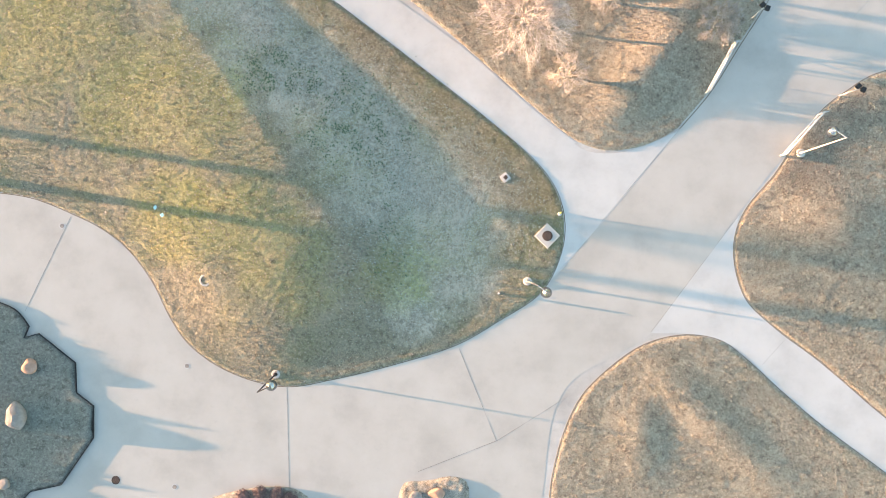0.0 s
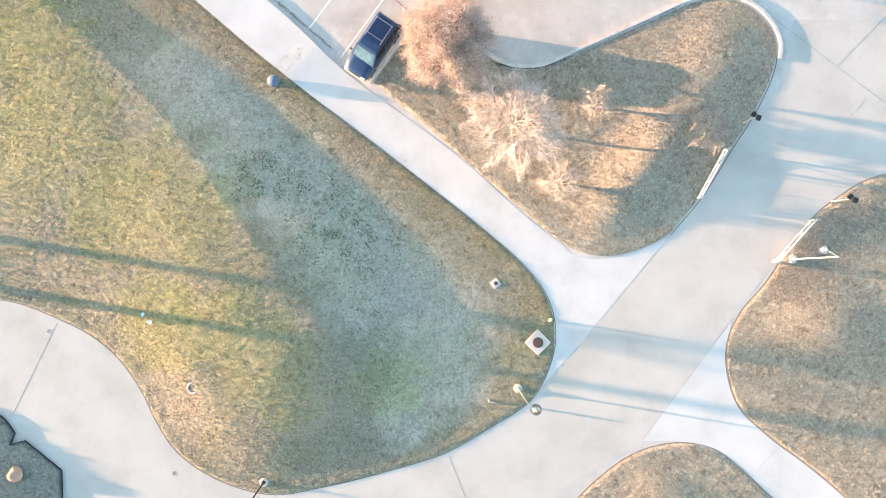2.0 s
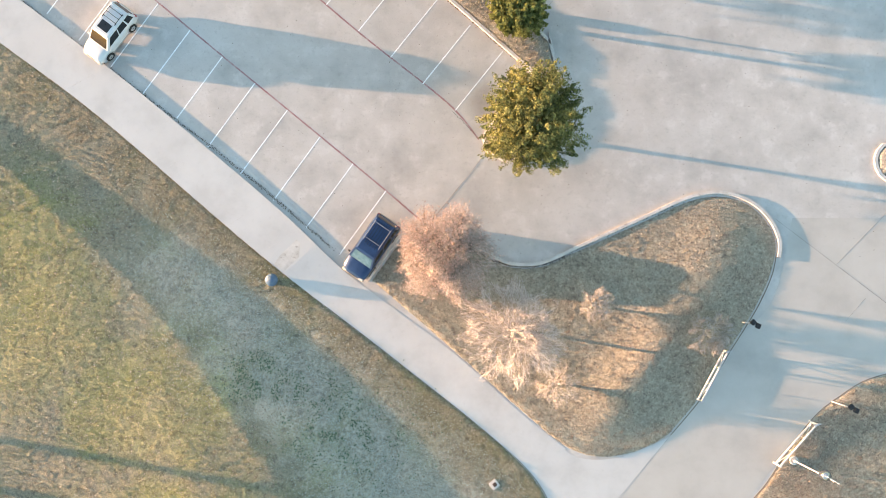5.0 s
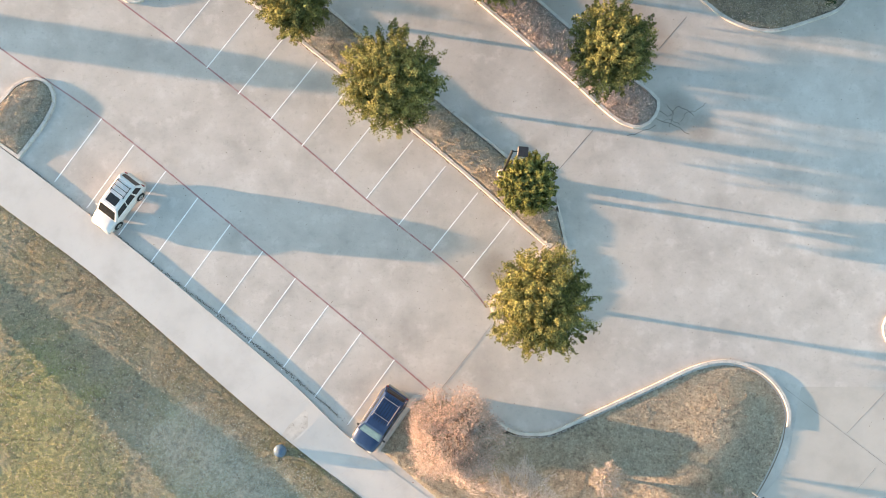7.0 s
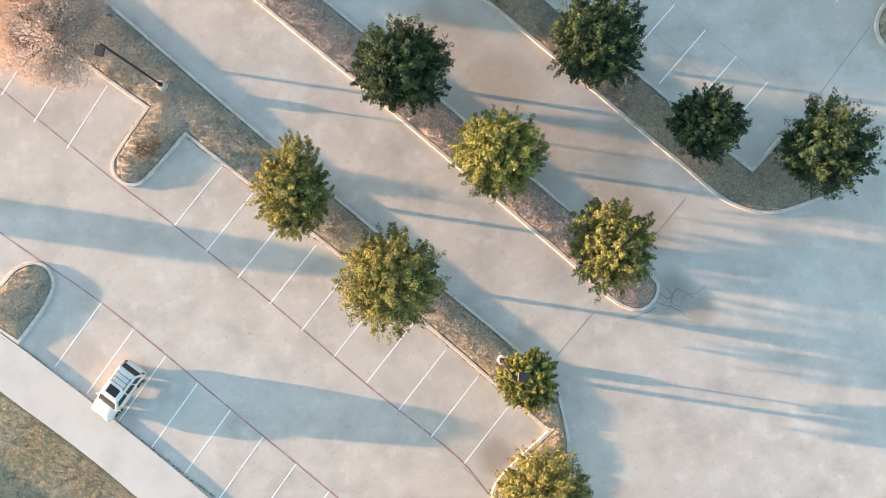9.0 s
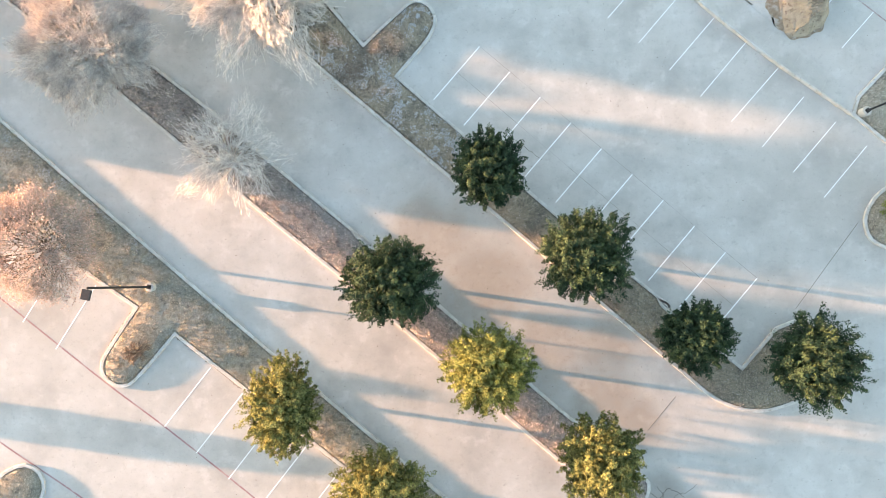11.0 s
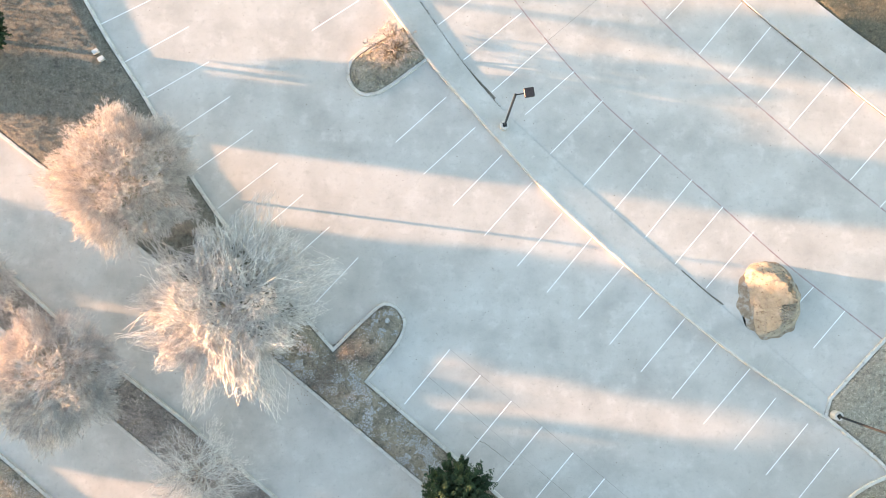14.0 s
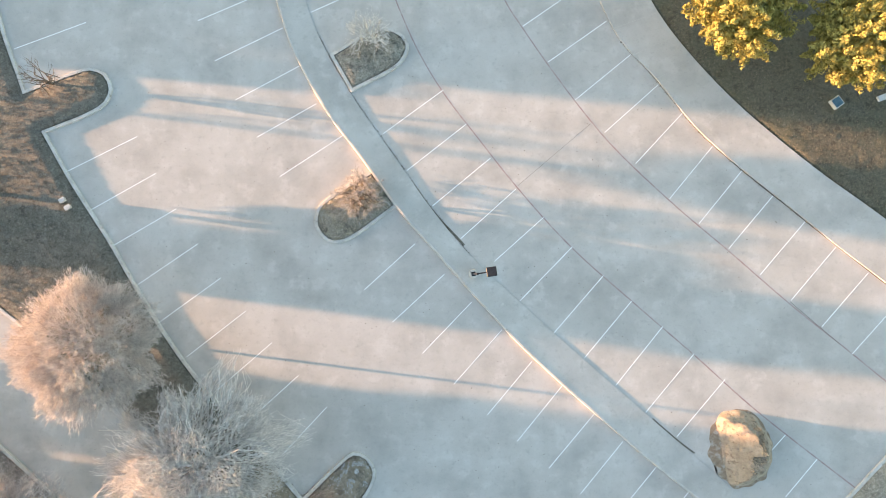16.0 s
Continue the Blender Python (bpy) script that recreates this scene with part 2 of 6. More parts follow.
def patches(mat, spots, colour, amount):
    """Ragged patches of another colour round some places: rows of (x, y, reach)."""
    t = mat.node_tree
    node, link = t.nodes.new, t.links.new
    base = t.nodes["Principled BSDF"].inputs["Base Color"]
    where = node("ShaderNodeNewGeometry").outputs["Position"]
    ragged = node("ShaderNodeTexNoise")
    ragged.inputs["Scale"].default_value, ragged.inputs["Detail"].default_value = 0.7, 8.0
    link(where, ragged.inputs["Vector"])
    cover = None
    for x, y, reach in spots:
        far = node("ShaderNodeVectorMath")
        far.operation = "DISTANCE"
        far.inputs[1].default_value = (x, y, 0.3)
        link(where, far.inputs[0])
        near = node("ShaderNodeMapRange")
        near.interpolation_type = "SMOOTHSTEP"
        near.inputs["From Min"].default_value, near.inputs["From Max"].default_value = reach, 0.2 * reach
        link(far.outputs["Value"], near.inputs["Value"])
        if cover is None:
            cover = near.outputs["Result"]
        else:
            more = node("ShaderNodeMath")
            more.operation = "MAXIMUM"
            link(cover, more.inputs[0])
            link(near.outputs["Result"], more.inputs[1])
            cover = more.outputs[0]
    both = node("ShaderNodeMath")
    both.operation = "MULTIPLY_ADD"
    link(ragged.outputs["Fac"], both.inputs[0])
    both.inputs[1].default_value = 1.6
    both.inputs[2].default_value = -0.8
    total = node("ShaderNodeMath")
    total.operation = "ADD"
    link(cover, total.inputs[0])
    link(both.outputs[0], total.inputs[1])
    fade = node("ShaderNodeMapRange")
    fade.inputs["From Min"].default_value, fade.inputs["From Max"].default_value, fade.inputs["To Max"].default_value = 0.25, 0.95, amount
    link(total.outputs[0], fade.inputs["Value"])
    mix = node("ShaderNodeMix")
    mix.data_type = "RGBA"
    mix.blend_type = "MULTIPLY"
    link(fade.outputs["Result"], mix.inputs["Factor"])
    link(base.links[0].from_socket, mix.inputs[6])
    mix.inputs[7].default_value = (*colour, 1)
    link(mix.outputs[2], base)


patches(LAWN, [(*p, r) for p, r in zip([(-26.62, 17.14), (-23.67, 12.41), (-19.54, 7.72), (-26.43, 11.56), (-15.52, 6.22), (-16.50, -0.90), (-10.96, -1.17), (-8.50, -4.64), (-1.03, -4.86)], (8, 7, 8, 8, 6, 6, 6, 6, 4))], (1.03, 1.10, 0.68), 0.7)
patches(CONCRETE, [(*p, r) for p, r in zip([(17.46, 39.89), (15.27, 40.47), (5.44, 28.71), (19.65, 39.12)], (3.2, 2.5, 2.2, 2.0))], (0.62, 0.60, 0.57), 0.8)
patches(CONCRETE, [(13.5, 46.5, 4.5), (9.5, 50.0, 5.5), (5.0, 54.5, 5.5), (1.0, 58.5, 5.0), (15.8, 45.0, 3.5), (13.5, 50.5, 4.0)], (0.74, 0.675, 0.62), 0.9)
patches(CONCRETE, [(*p, r) for p, r in zip([(28.37, 40.65), (25.17, 29.04), (30.63, 25.99)], (6, 5, 4))], (1.08, 1.08, 1.08), 0.8)
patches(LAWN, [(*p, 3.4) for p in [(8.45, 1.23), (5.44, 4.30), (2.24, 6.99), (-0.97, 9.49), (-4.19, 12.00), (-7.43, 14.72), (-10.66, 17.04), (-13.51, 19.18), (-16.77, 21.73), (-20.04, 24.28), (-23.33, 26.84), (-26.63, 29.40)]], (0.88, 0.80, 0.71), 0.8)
# pale dead grass on the bank; its shade is also lightened in the colour
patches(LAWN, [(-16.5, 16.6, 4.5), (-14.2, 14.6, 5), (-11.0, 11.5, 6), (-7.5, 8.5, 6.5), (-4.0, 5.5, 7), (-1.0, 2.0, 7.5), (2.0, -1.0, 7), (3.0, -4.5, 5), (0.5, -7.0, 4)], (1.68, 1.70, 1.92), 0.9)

# narrow strip brightened: dry leaf cover, plus its sunlit tone in the colour
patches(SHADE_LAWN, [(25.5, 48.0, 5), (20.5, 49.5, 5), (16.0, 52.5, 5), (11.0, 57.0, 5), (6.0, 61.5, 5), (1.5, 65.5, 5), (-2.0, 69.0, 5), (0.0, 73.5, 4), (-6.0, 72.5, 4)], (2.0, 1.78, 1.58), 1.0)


# ---- mesh helpers ----
class Build:
    """Collects faces for one mesh."""

    def __init__(self):
        self.v, self.f = [], []

    def add(self, verts, faces):
        k = len(self.v)
        self.v += [tuple(p) for p in verts]
        self.f += [tuple(k + i for i in face) for face in faces]
        return self

    def box(self, centre, size, turn=0.0, bevel=0.0, m=None):
        """A box, its edges cut off at bevel."""
        x, y, z = (s / 2 for s in size)
        b = min(bevel, 0.45 * min(size))
        if b:
            rings = [[(x - b, y - b, -z), (x, y, -z + b)], [(x, y, z - b), (x - b, y - b, z)]]
            loops = []
            for (px, py, pz) in (rings[0][0], rings[0][1], rings[1][0], rings[1][1]):
                e = b if abs(pz) < z else 0.0
                loops.append([(px, py - e, pz), (px - e, py, pz), (-px + e, py, pz), (-px, py - e, pz), (-px, -py + e, pz), (-px + e, -py, pz), (px - e, -py, pz), (px, -py + e, pz)])
            verts = [p for loop in loops for p in loop]
            faces = [tuple(range(7, -1, -1)), tuple(range(24, 32))]
            for r in range(3):
                faces += [(8 * r + i, 8 * r + (i + 1) % 8, 8 * r + 8 + (i + 1) % 8, 8 * r + 8 + i) for i in range(8)]
        else:
            verts = [(sx * x, sy * y, sz * z) for sz in (-1, 1) for sx, sy in ((-1, -1), (1, -1), (1, 1), (-1, 1))]
            faces = [(3, 2, 1, 0), (4, 5, 6, 7)] + [(i, (i + 1) % 4, 4 + (i + 1) % 4, 4 + i) for i in range(4)]
        m = m or pose(*centre, 0, 0, turn)
        return self.add([m @ Vector(p) for p in verts], faces)

    def tube(self, a, b, r0, r1=None, n=8, caps=True):
        a, b = Vector(a), Vector(b)
        r1 = r0 if r1 is None else r1
        q = (b - a).to_track_quat("Z", "Y")
        ring = [(math.cos(2 * math.pi * i / n), math.sin(2 * math.pi * i / n)) for i in range(n)]
        verts = [a + q @ Vector((r0 * c, r0 * s, 0)) for c, s in ring] + [b + q @ Vector((r1 * c, r1 * s, 0)) for c, s in ring]
        faces = [(i, (i + 1) % n, n + (i + 1) % n, n + i) for i in range(n)]
        if caps:
            faces += [tuple(range(n - 1, -1, -1)), tuple(range(n, 2 * n))]
        return self.add(verts, faces)

    def lathe(self, centre, profile, n=20, m=None, caps=True):
        """profile: (radius, height) from below to above."""
        m = m or Matrix.Translation(centre)
        verts, faces = [], []
        for r, z in profile:
            verts += [m @ Vector((r * math.cos(2 * math.pi * i / n), r * math.sin(2 * math.pi * i / n), z)) for i in range(n)]
        for k in range(len(profile) - 1):
            faces += [(k * n + i, k * n + (i + 1) % n, (k + 1) * n + (i + 1) % n, (k + 1) * n + i) for i in range(n)]
        if caps:
            faces += [tuple(range(n - 1, -1, -1)), tuple(range((len(profile) - 1) * n, len(profile) * n))]
        return self.add(verts, faces)

    def sweep(self, line, profile, closed=False):
        """profile: (offset to the left of the line, height), a closed ring."""
        offs = {}
        for o, _ in profile:
            offs.setdefault(o, offset(line, o, closed))
        n, k = len(line), len(profile)
        verts = [(*offs[o][i], z) for i in range(n) for o, z in profile]
        faces = []
        for i in range(n if closed else n - 1):
            j = (i + 1) % n
            faces += [(i * k + a, j * k + a, j * k + (a + 1) % k, i * k + (a + 1) % k) for a in range(k)]
        if not closed:
            faces += [tuple(range(k)), tuple((n - 1) * k + a for a in range(k - 1, -1, -1))]
        return self.add(verts, faces)

    def prism(self, ring, low, high):
        """A flat piece; ring counter-clockwise; high may be a list, a height a corner."""
        n = len(ring)
        tops = high if isinstance(high, (list, tuple)) else [high] * n
        verts = [(x, y, low) for x, y in ring] + [(x, y, z) for (x, y), z in zip(ring, tops)]
        return self.add(verts, [tuple(range(n, 2 * n))] + [(i, (i + 1) % n, n + (i + 1) % n, n + i) for i in range(n)])

    def mesh(self, name, mat, smooth=False):
        me = bpy.data.meshes.new(name)
        me.from_pydata([tuple(p) for p in self.v], [], self.f)
        if mat:
            me.materials.append(mat)
        if smooth:
            me.polygons.foreach_set("use_smooth", [True] * len(me.polygons))
        me.update()
        return me


def part(name, built, mat, parent, label="", smooth=False):
    ob = new(name, built.mesh(name, mat, smooth))
    if parent:
        ob.parent = parent
    return tagged(ob, label) if label else ob


def thing(name, label, category, group="", at=None, kind=""):
    ob = tagged(new(name), label, category, group, kind)
    ob.empty_display_size = 0.2
    if at is not None:
        ob.matrix_basis = at
    return ob


def structure(name, built, mat, label, category, smooth=False):
    return tagged(part(name, built, mat, None, smooth=smooth), label, category, kind="structure")


def curve(points, step=0.5):
    """A smooth line through points (centripetal)."""
    if len(points) < 3:
        return [tuple(p) for p in points]
    p = [np.array(q, float) for q in points]
    p = [2 * p[0] - p[1]] + p + [2 * p[-1] - p[-2]]
    out = []
    for i in range(1, len(p) - 2):
        a, b, c, d = p[i - 1:i + 3]
        t0, t1 = 0.0, math.sqrt(np.linalg.norm(b - a)) + 1e-6
        t2 = t1 + math.sqrt(np.linalg.norm(c - b)) + 1e-6
        t3 = t2 + math.sqrt(np.linalg.norm(d - c)) + 1e-6
        n = max(1, int(np.linalg.norm(c - b) / step))
        for k in range(n):
            t = t1 + (t2 - t1) * k / n
            a1, a2, a3 = ((t1 - t) * a + t * b) / t1, ((t2 - t) * b + (t - t1) * c) / (t2 - t1), ((t3 - t) * c + (t - t2) * d) / (t3 - t2)
            b1, b2 = ((t2 - t) * a1 + t * a2) / t2, ((t3 - t) * a2 + (t - t1) * a3) / (t3 - t1)
            out.append(tuple(((t2 - t) * b1 + (t - t1) * b2) / (t2 - t1)))
    return out + [tuple(p[-2])]


def outline(*chunks, step=0.5):
    """A closed ring, counter-clockwise, of smooth chunks that meet at corners."""
    ring = []
    for c in chunks:
        for q in curve(c, step):
            if not ring or math.dist(q, ring[-1]) > 0.02:
                ring.append(q)
    if math.dist(ring[0], ring[-1]) < 0.02:
        ring.pop()
    area = sum(a[0] * b[1] - a[1] * b[0] for a, b in zip(ring, ring[1:] + ring[:1]))
    return ring if area > 0 else ring[::-1]


def offset(line, d, closed=False):
    """The line moved to its left by d (inwards for a counter-clockwise ring)."""
    p = np.array(line, float)
    e = np.roll(p, -1, 0) - p
    if not closed:
        e[-1] = e[-2]
    e /= np.linalg.norm(e, axis=1)[:, None] + 1e-9
    before = np.roll(e, 1, 0)
    if not closed:
        before[0] = e[0]
    na, nb = np.stack([-before[:, 1], before[:, 0]], 1), np.stack([-e[:, 1], e[:, 0]], 1)
    mid = na + nb
    mid /= np.linalg.norm(mid, axis=1)[:, None] + 1e-9
    stretch = 1 / np.clip((mid * nb).sum(1), 0.45, 1)
    return [tuple(q) for q in p + mid * (d * stretch)[:, None]]


def inside(ring, pts):
    p, r = np.asarray(pts, float), np.asarray(ring, float)
    hit = np.zeros(len(p), bool)
    for a, b in zip(r, np.roll(r, -1, 0)):
        if a[1] == b[1]:
            continue
        cross = (a[1] > p[:, 1]) != (b[1] > p[:, 1])
        hit ^= cross & (p[:, 0] < (b[0] - a[0]) * (p[:, 1] - a[1]) / (b[1] - a[1]) + a[0])
    return hit


def nearest(ring, pts):
    """The nearest places on the ring, and how far off they are."""
    p, r = np.asarray(pts, float), np.asarray(ring, float)
    best, where = np.full(len(p), 1e9), np.zeros_like(p)
    for a, b in zip(r, np.roll(r, -1, 0)):
        ab = b - a
        t = np.clip(((p - a) @ ab) / (ab @ ab + 1e-12), 0, 1)
        q = a + t[:, None] * ab
        d = np.hypot(*(p - q).T)
        m = d < best
        best[m], where[m] = d[m], q[m]
    return where, best


def turf(name, ring, relief, mat, label, category, step=0.25, rough=0.02, edge=0.05, foot=-0.02, seed=1):
    """A lawn or bed inside a ring, with relief(x, y, distance from the edge) and an uneven surface."""
    r = np.array(ring)
    lo, hi = r.min(0) - step, r.max(0) + step
    nx, ny = (np.ceil((hi - lo) / step).astype(int) + 1)
    gx, gy = np.meshgrid(lo[0] + np.arange(nx) * step, lo[1] + np.arange(ny) * step)
    p = np.stack([gx.ravel(), gy.ravel()], 1)
    rng = np.random.default_rng(seed)
    ok = inside(ring, p)
    where, far = nearest(ring, p)
    snap = ~ok | (far < 0.3 * step)
    q = np.where(snap[:, None], where, p + rng.uniform(-0.3, 0.3, p.shape) * step * (far > step)[:, None])
    far = np.where(snap, 0.0, far)
    z = edge * np.clip(far / 0.25, 0, 1) + relief(q[:, 0], q[:, 1], far) + rng.normal(0, rough, len(p)) * np.clip(far / 0.4, 0, 1)
    z = np.where(snap, foot, z)
    i = np.arange(len(p)).reshape(ny, nx)
    quads = np.stack([i[:-1, :-1], i[:-1, 1:], i[1:, 1:], i[1:, :-1]], -1).reshape(-1, 4)
    quads = quads[ok[quads].any(1)]
    used, back = np.unique(quads, return_inverse=True)
    me = bpy.data.meshes.new(name)
    me.from_pydata(np.column_stack([q, z])[used].tolist(), [], back.reshape(-1, 4).tolist())
    me.materials.append(mat)
    me.polygons.foreach_set("use_smooth", [True] * len(me.polygons))
    ob = tagged(new(name, me), label, category, kind="structure")
    return ob


def hill(x, y, cx, cy, rx, ry, turn=0.0):
    c, s = math.cos(radians(turn)), math.sin(radians(turn))
    u, v = (x - cx) * c + (y - cy) * s, -(x - cx) * s + (y - cy) * c
    return np.exp(-(u / rx) ** 2 - (v / ry) ** 2)


def step_up(d, a, b):
    t = np.clip((d - a) / (b - a), 0, 1)
    return t * t * (3 - 2 * t)


# ---- ground and pavement ----
KERB_TOP = 0.16
structure("ground", Build().add([(-2500, -2500, -0.08), (2500, -2500, -0.08), (2500, 2500, -0.08), (-2500, 2500, -0.08)], [(0, 1, 2, 3)]), FAR_GRASS,
          "flat dry winter grassland round the car park", "ground")
pavement = structure("pavement", Build().prism([(-70, -45), (75, -45), (75, 140), (-70, 140)], -0.3, 0.0), CONCRETE,
                     "weathered pale concrete car park and driveway surface", "pavement")


def seam(points, width=0.05, name="joint", mat=None, parent=None, z=0.005):
    line = curve(points)
    b = Build().sweep(line, [(-width / 2, z - 0.004), (width / 2, z - 0.004), (width / 2, z), (-width / 2, z)][::-1])
    return part(name, b, mat or JOINT, parent or pavement)


structure("lawn_west", Build().prism([(-400, -160), (-47, -160), (-47, 230), (-400, 230)], -0.1, 0.05), FAR_GRASS, "dry winter grass beyond the car park", "lawn")


# lower drive, plaza and pale aprons
road_ring = outline([(-46.10, 0.53), (-29.26, 2.08), (-24.39, -0.20), (-17.04, -6.39), (-15.76, -9.52), (-11.73, -11.79), (-5.00, -12.03), (2.82, -9.09), (9.04, -5.40), (12.88, -0.91), (18.25, 5.75), (22.08, 11.84), (25.16, 15.07), (26.64, 21.04)],
                    [(26.64, 21.04), (41.51, 21.30)], [(41.51, 21.30), (33.83, 11.27), (28.80, 7.62), (22.66, 0.21), (16.63, -8.37), (10.75, -12.43), (9.33, -19.98), (8.76, -30.43)], [(8.76, -30.43), (-44.96, -31.94)])
road = structure("road", Build().prism(road_ring, -0.1, 0.006), ROAD, "grey weathered concrete drive between lawns", "road")


def slabs(name, left, right, heights, count, label, category, mat=PATH_CONCRETE, gap=0.006, far_heights=None):
    """A walk of concrete slabs between two lines; heights along the way, from 0 to 1, and those of its other edge if it tilts."""
    a, b = curve(left, 0.25), curve(right, 0.25)

    def along(line):
        d = np.concatenate([[0], np.cumsum([math.dist(p, q) for p, q in zip(line, line[1:])])])
        return lambda s: (float(np.interp(s * d[-1], d, [p[0] for p in line])), float(np.interp(s * d[-1], d, [p[1] for p in line]))), d[-1]

    (fa, la), (fb, lb) = along(a), along(b)
    high = lambda s: float(np.interp(s, [h[0] for h in heights], [h[1] for h in heights]))
    other = far_heights or heights
    high_b = lambda s: float(np.interp(s, [h[0] for h in other], [h[1] for h in other]))
    bed = Build()
    pts = [i / 80 for i in range(81)]
    for s, t in zip(pts, pts[1:]):
        quad = [fa(s), fa(t), fb(t), fb(s)]
        turn = sum(p[0] * q[1] - p[1] * q[0] for p, q in zip(quad, quad[1:] + quad[:1]))
        hs = [high(s), high(t), high_b(t), high_b(s)]
        if turn < 0:
            quad, hs = quad[::-1], hs[::-1]
        bed.prism(quad, -0.2, [h - 0.006 for h in hs])
    base = structure(name, bed, KERB, label, category)
    g = gap / la
    for k in range(count):
        s0, s1 = k / count + g, (k + 1) / count - g
        cuts = [s0 + (s1 - s0) * i / 4 for i in range(5)]
        piece = Build()
        ring = [fa(s) for s in cuts] + [fb(s) for s in cuts[::-1]]
        hs = [high(s) for s in cuts] + [high_b(s) for s in cuts[::-1]]
        if sum(p[0] * q[1] - p[1] * q[0] for p, q in zip(ring, ring[1:] + ring[:1])) < 0:
            ring, hs = ring[::-1], hs[::-1]
        piece.prism(ring, -0.15, hs)
        part("slab", piece, mat, base)
    return base


# the long walk beside the field: raised along the car park, flush lower down
slabs("footpath", [(-43.93, 43.20), (-29.98, 32.88)] + [(-22.90, 27.88), (-9.57, 17.12), (-0.70, 10.58), (6.08, 5.44), (8.66, 3.16)],
      [(-41.12, 44.66), (-28.68, 35.97), (-21.83, 30.99)] + [(-17.89, 27.97), (-8.88, 20.71), (-4.33, 16.63), (3.21, 11.25), (8.40, 6.86), (11.17, 4.78)], [(0, KERB_TOP), (0.66, KERB_TOP), (0.72, 0.014), (1, 0.014)], 22,
      "pale concrete footpath raised along the parking bays", "footpath")
apron = structure("pavement_apron", Build().prism(outline([(6.45, 5.59), (10.00, 5.27), (11.99, 4.20), (14.35, 4.17), (16.31, 4.81), (18.25, 5.75)], [(18.25, 5.75), (12.88, -0.99), (9.23, -5.20)], [(9.23, -5.20), (10.18, -3.41), (10.44, -1.04), (9.88, 1.32), (8.47, 3.18)]), -0.1, 0.010), PATH_CONCRETE,
                  "pale concrete apron where the footpath meets the drive", "pavement")
structure("pavement_walk", Build().prism(outline([(22.66, 0.09), (16.63, -8.37)], [(16.63, -8.37), (19.68, -8.42), (22.43, -9.22), (25.60, -12.07), (28.36, -14.35), (32.99, -17.66), (42.04, -24.29)], [(42.04, -24.29), (42.00, -20.61), (32.93, -13.92), (28.29, -10.06), (25.14, -7.78), (23.15, -5.87), (22.33, -3.53), (22.30, -1.57), (22.66, 0.09)]), -0.1, 0.010),
          PATH_CONCRETE, "pale concrete walk branching off the drive", "pavement")

# ---- lawns ----
PATH_EDGE = (np.array((-5.64, 14.51)), np.array((8.47, 3.26)))
edge_way = (PATH_EDGE[1] - PATH_EDGE[0]) / np.linalg.norm(PATH_EDGE[1] - PATH_EDGE[0])


def field_relief(x, y, far):
    """Low beside the footpath, then a bank up to a ridge; the field falls gently away behind it."""
    d = -((x - PATH_EDGE[0][0]) * -edge_way[1] + (y - PATH_EDGE[0][1]) * edge_way[0])
    s = (x - PATH_EDGE[0][0]) * edge_way[0] + (y - PATH_EDGE[0][1]) * edge_way[1]
    ridge = np.interp(s, (-30, -13, -8, -3, 3, 8, 13, 18), (7.0, 7.6, 8.0, 9.2, 10.9, 11.9, 12.9, 14.6))
    rise = np.interp(s, (-30, -20, -12, -5, 4, 9, 14, 19), (0.30, 0.45, 0.58, 0.80, 1.08, 1.02, 0.66, 0.24))
    wide = rise / 0.135
    over = (d - ridge) / 3.2
    bank = np.maximum(np.clip(1 + (d - ridge) / wide, 0, 1) - 0.24 * np.exp(-over ** 2) * np.minimum(3.2 / wide, 0.6), 0)
    behind = 1 - 0.55 * step_up(d, ridge, ridge + 17)
    fade = step_up(far, 0, 4.5)
    return rise * bank * behind * fade + 0.05 * np.sin(x * 0.45 + 1.3 * np.sin(y * 0.3)) * fade * step_up(d, ridge + 1, ridge + 5) + 0.02


field_ring = outline([(-29.98, 32.88)] + [(-22.90, 27.88), (-9.57, 17.12), (-0.70, 10.58), (6.08, 5.44), (8.66, 3.16), (9.98, 1.25), (10.52, -0.86), (10.29, -3.00), (9.01, -5.65)] +
                     [(5.94, -7.84), (3.22, -9.47), (-1.08, -10.95), (-5.40, -12.11), (-8.54, -12.70), (-10.93, -12.37), (-13.73, -11.25), (-15.76, -9.72), (-17.00, -7.97), (-18.25, -5.62), (-20.11, -3.29), (-21.94, -1.94), (-23.97, -0.99), (-26.80, 0.06), (-29.21, 0.41), (-35.24, 0.76), (-46.10, 0.53)],
                     [(-46.10, 0.53), (-47.99, 54.43)], [(-43.93, 43.20), (-29.98, 32.88)])
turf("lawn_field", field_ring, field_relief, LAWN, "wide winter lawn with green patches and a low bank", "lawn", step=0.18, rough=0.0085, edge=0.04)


def spur_relief(x, y, far):
    fade = step_up(far, 0, 3.0)
    return fade * (0.50 * hill(x, y, 16.6, 10.9, 5.6, 1.9, 53) + 0.16 * hill(x, y, *(21.13, 18.72), 3.5, 2.4, 60) + 0.04)


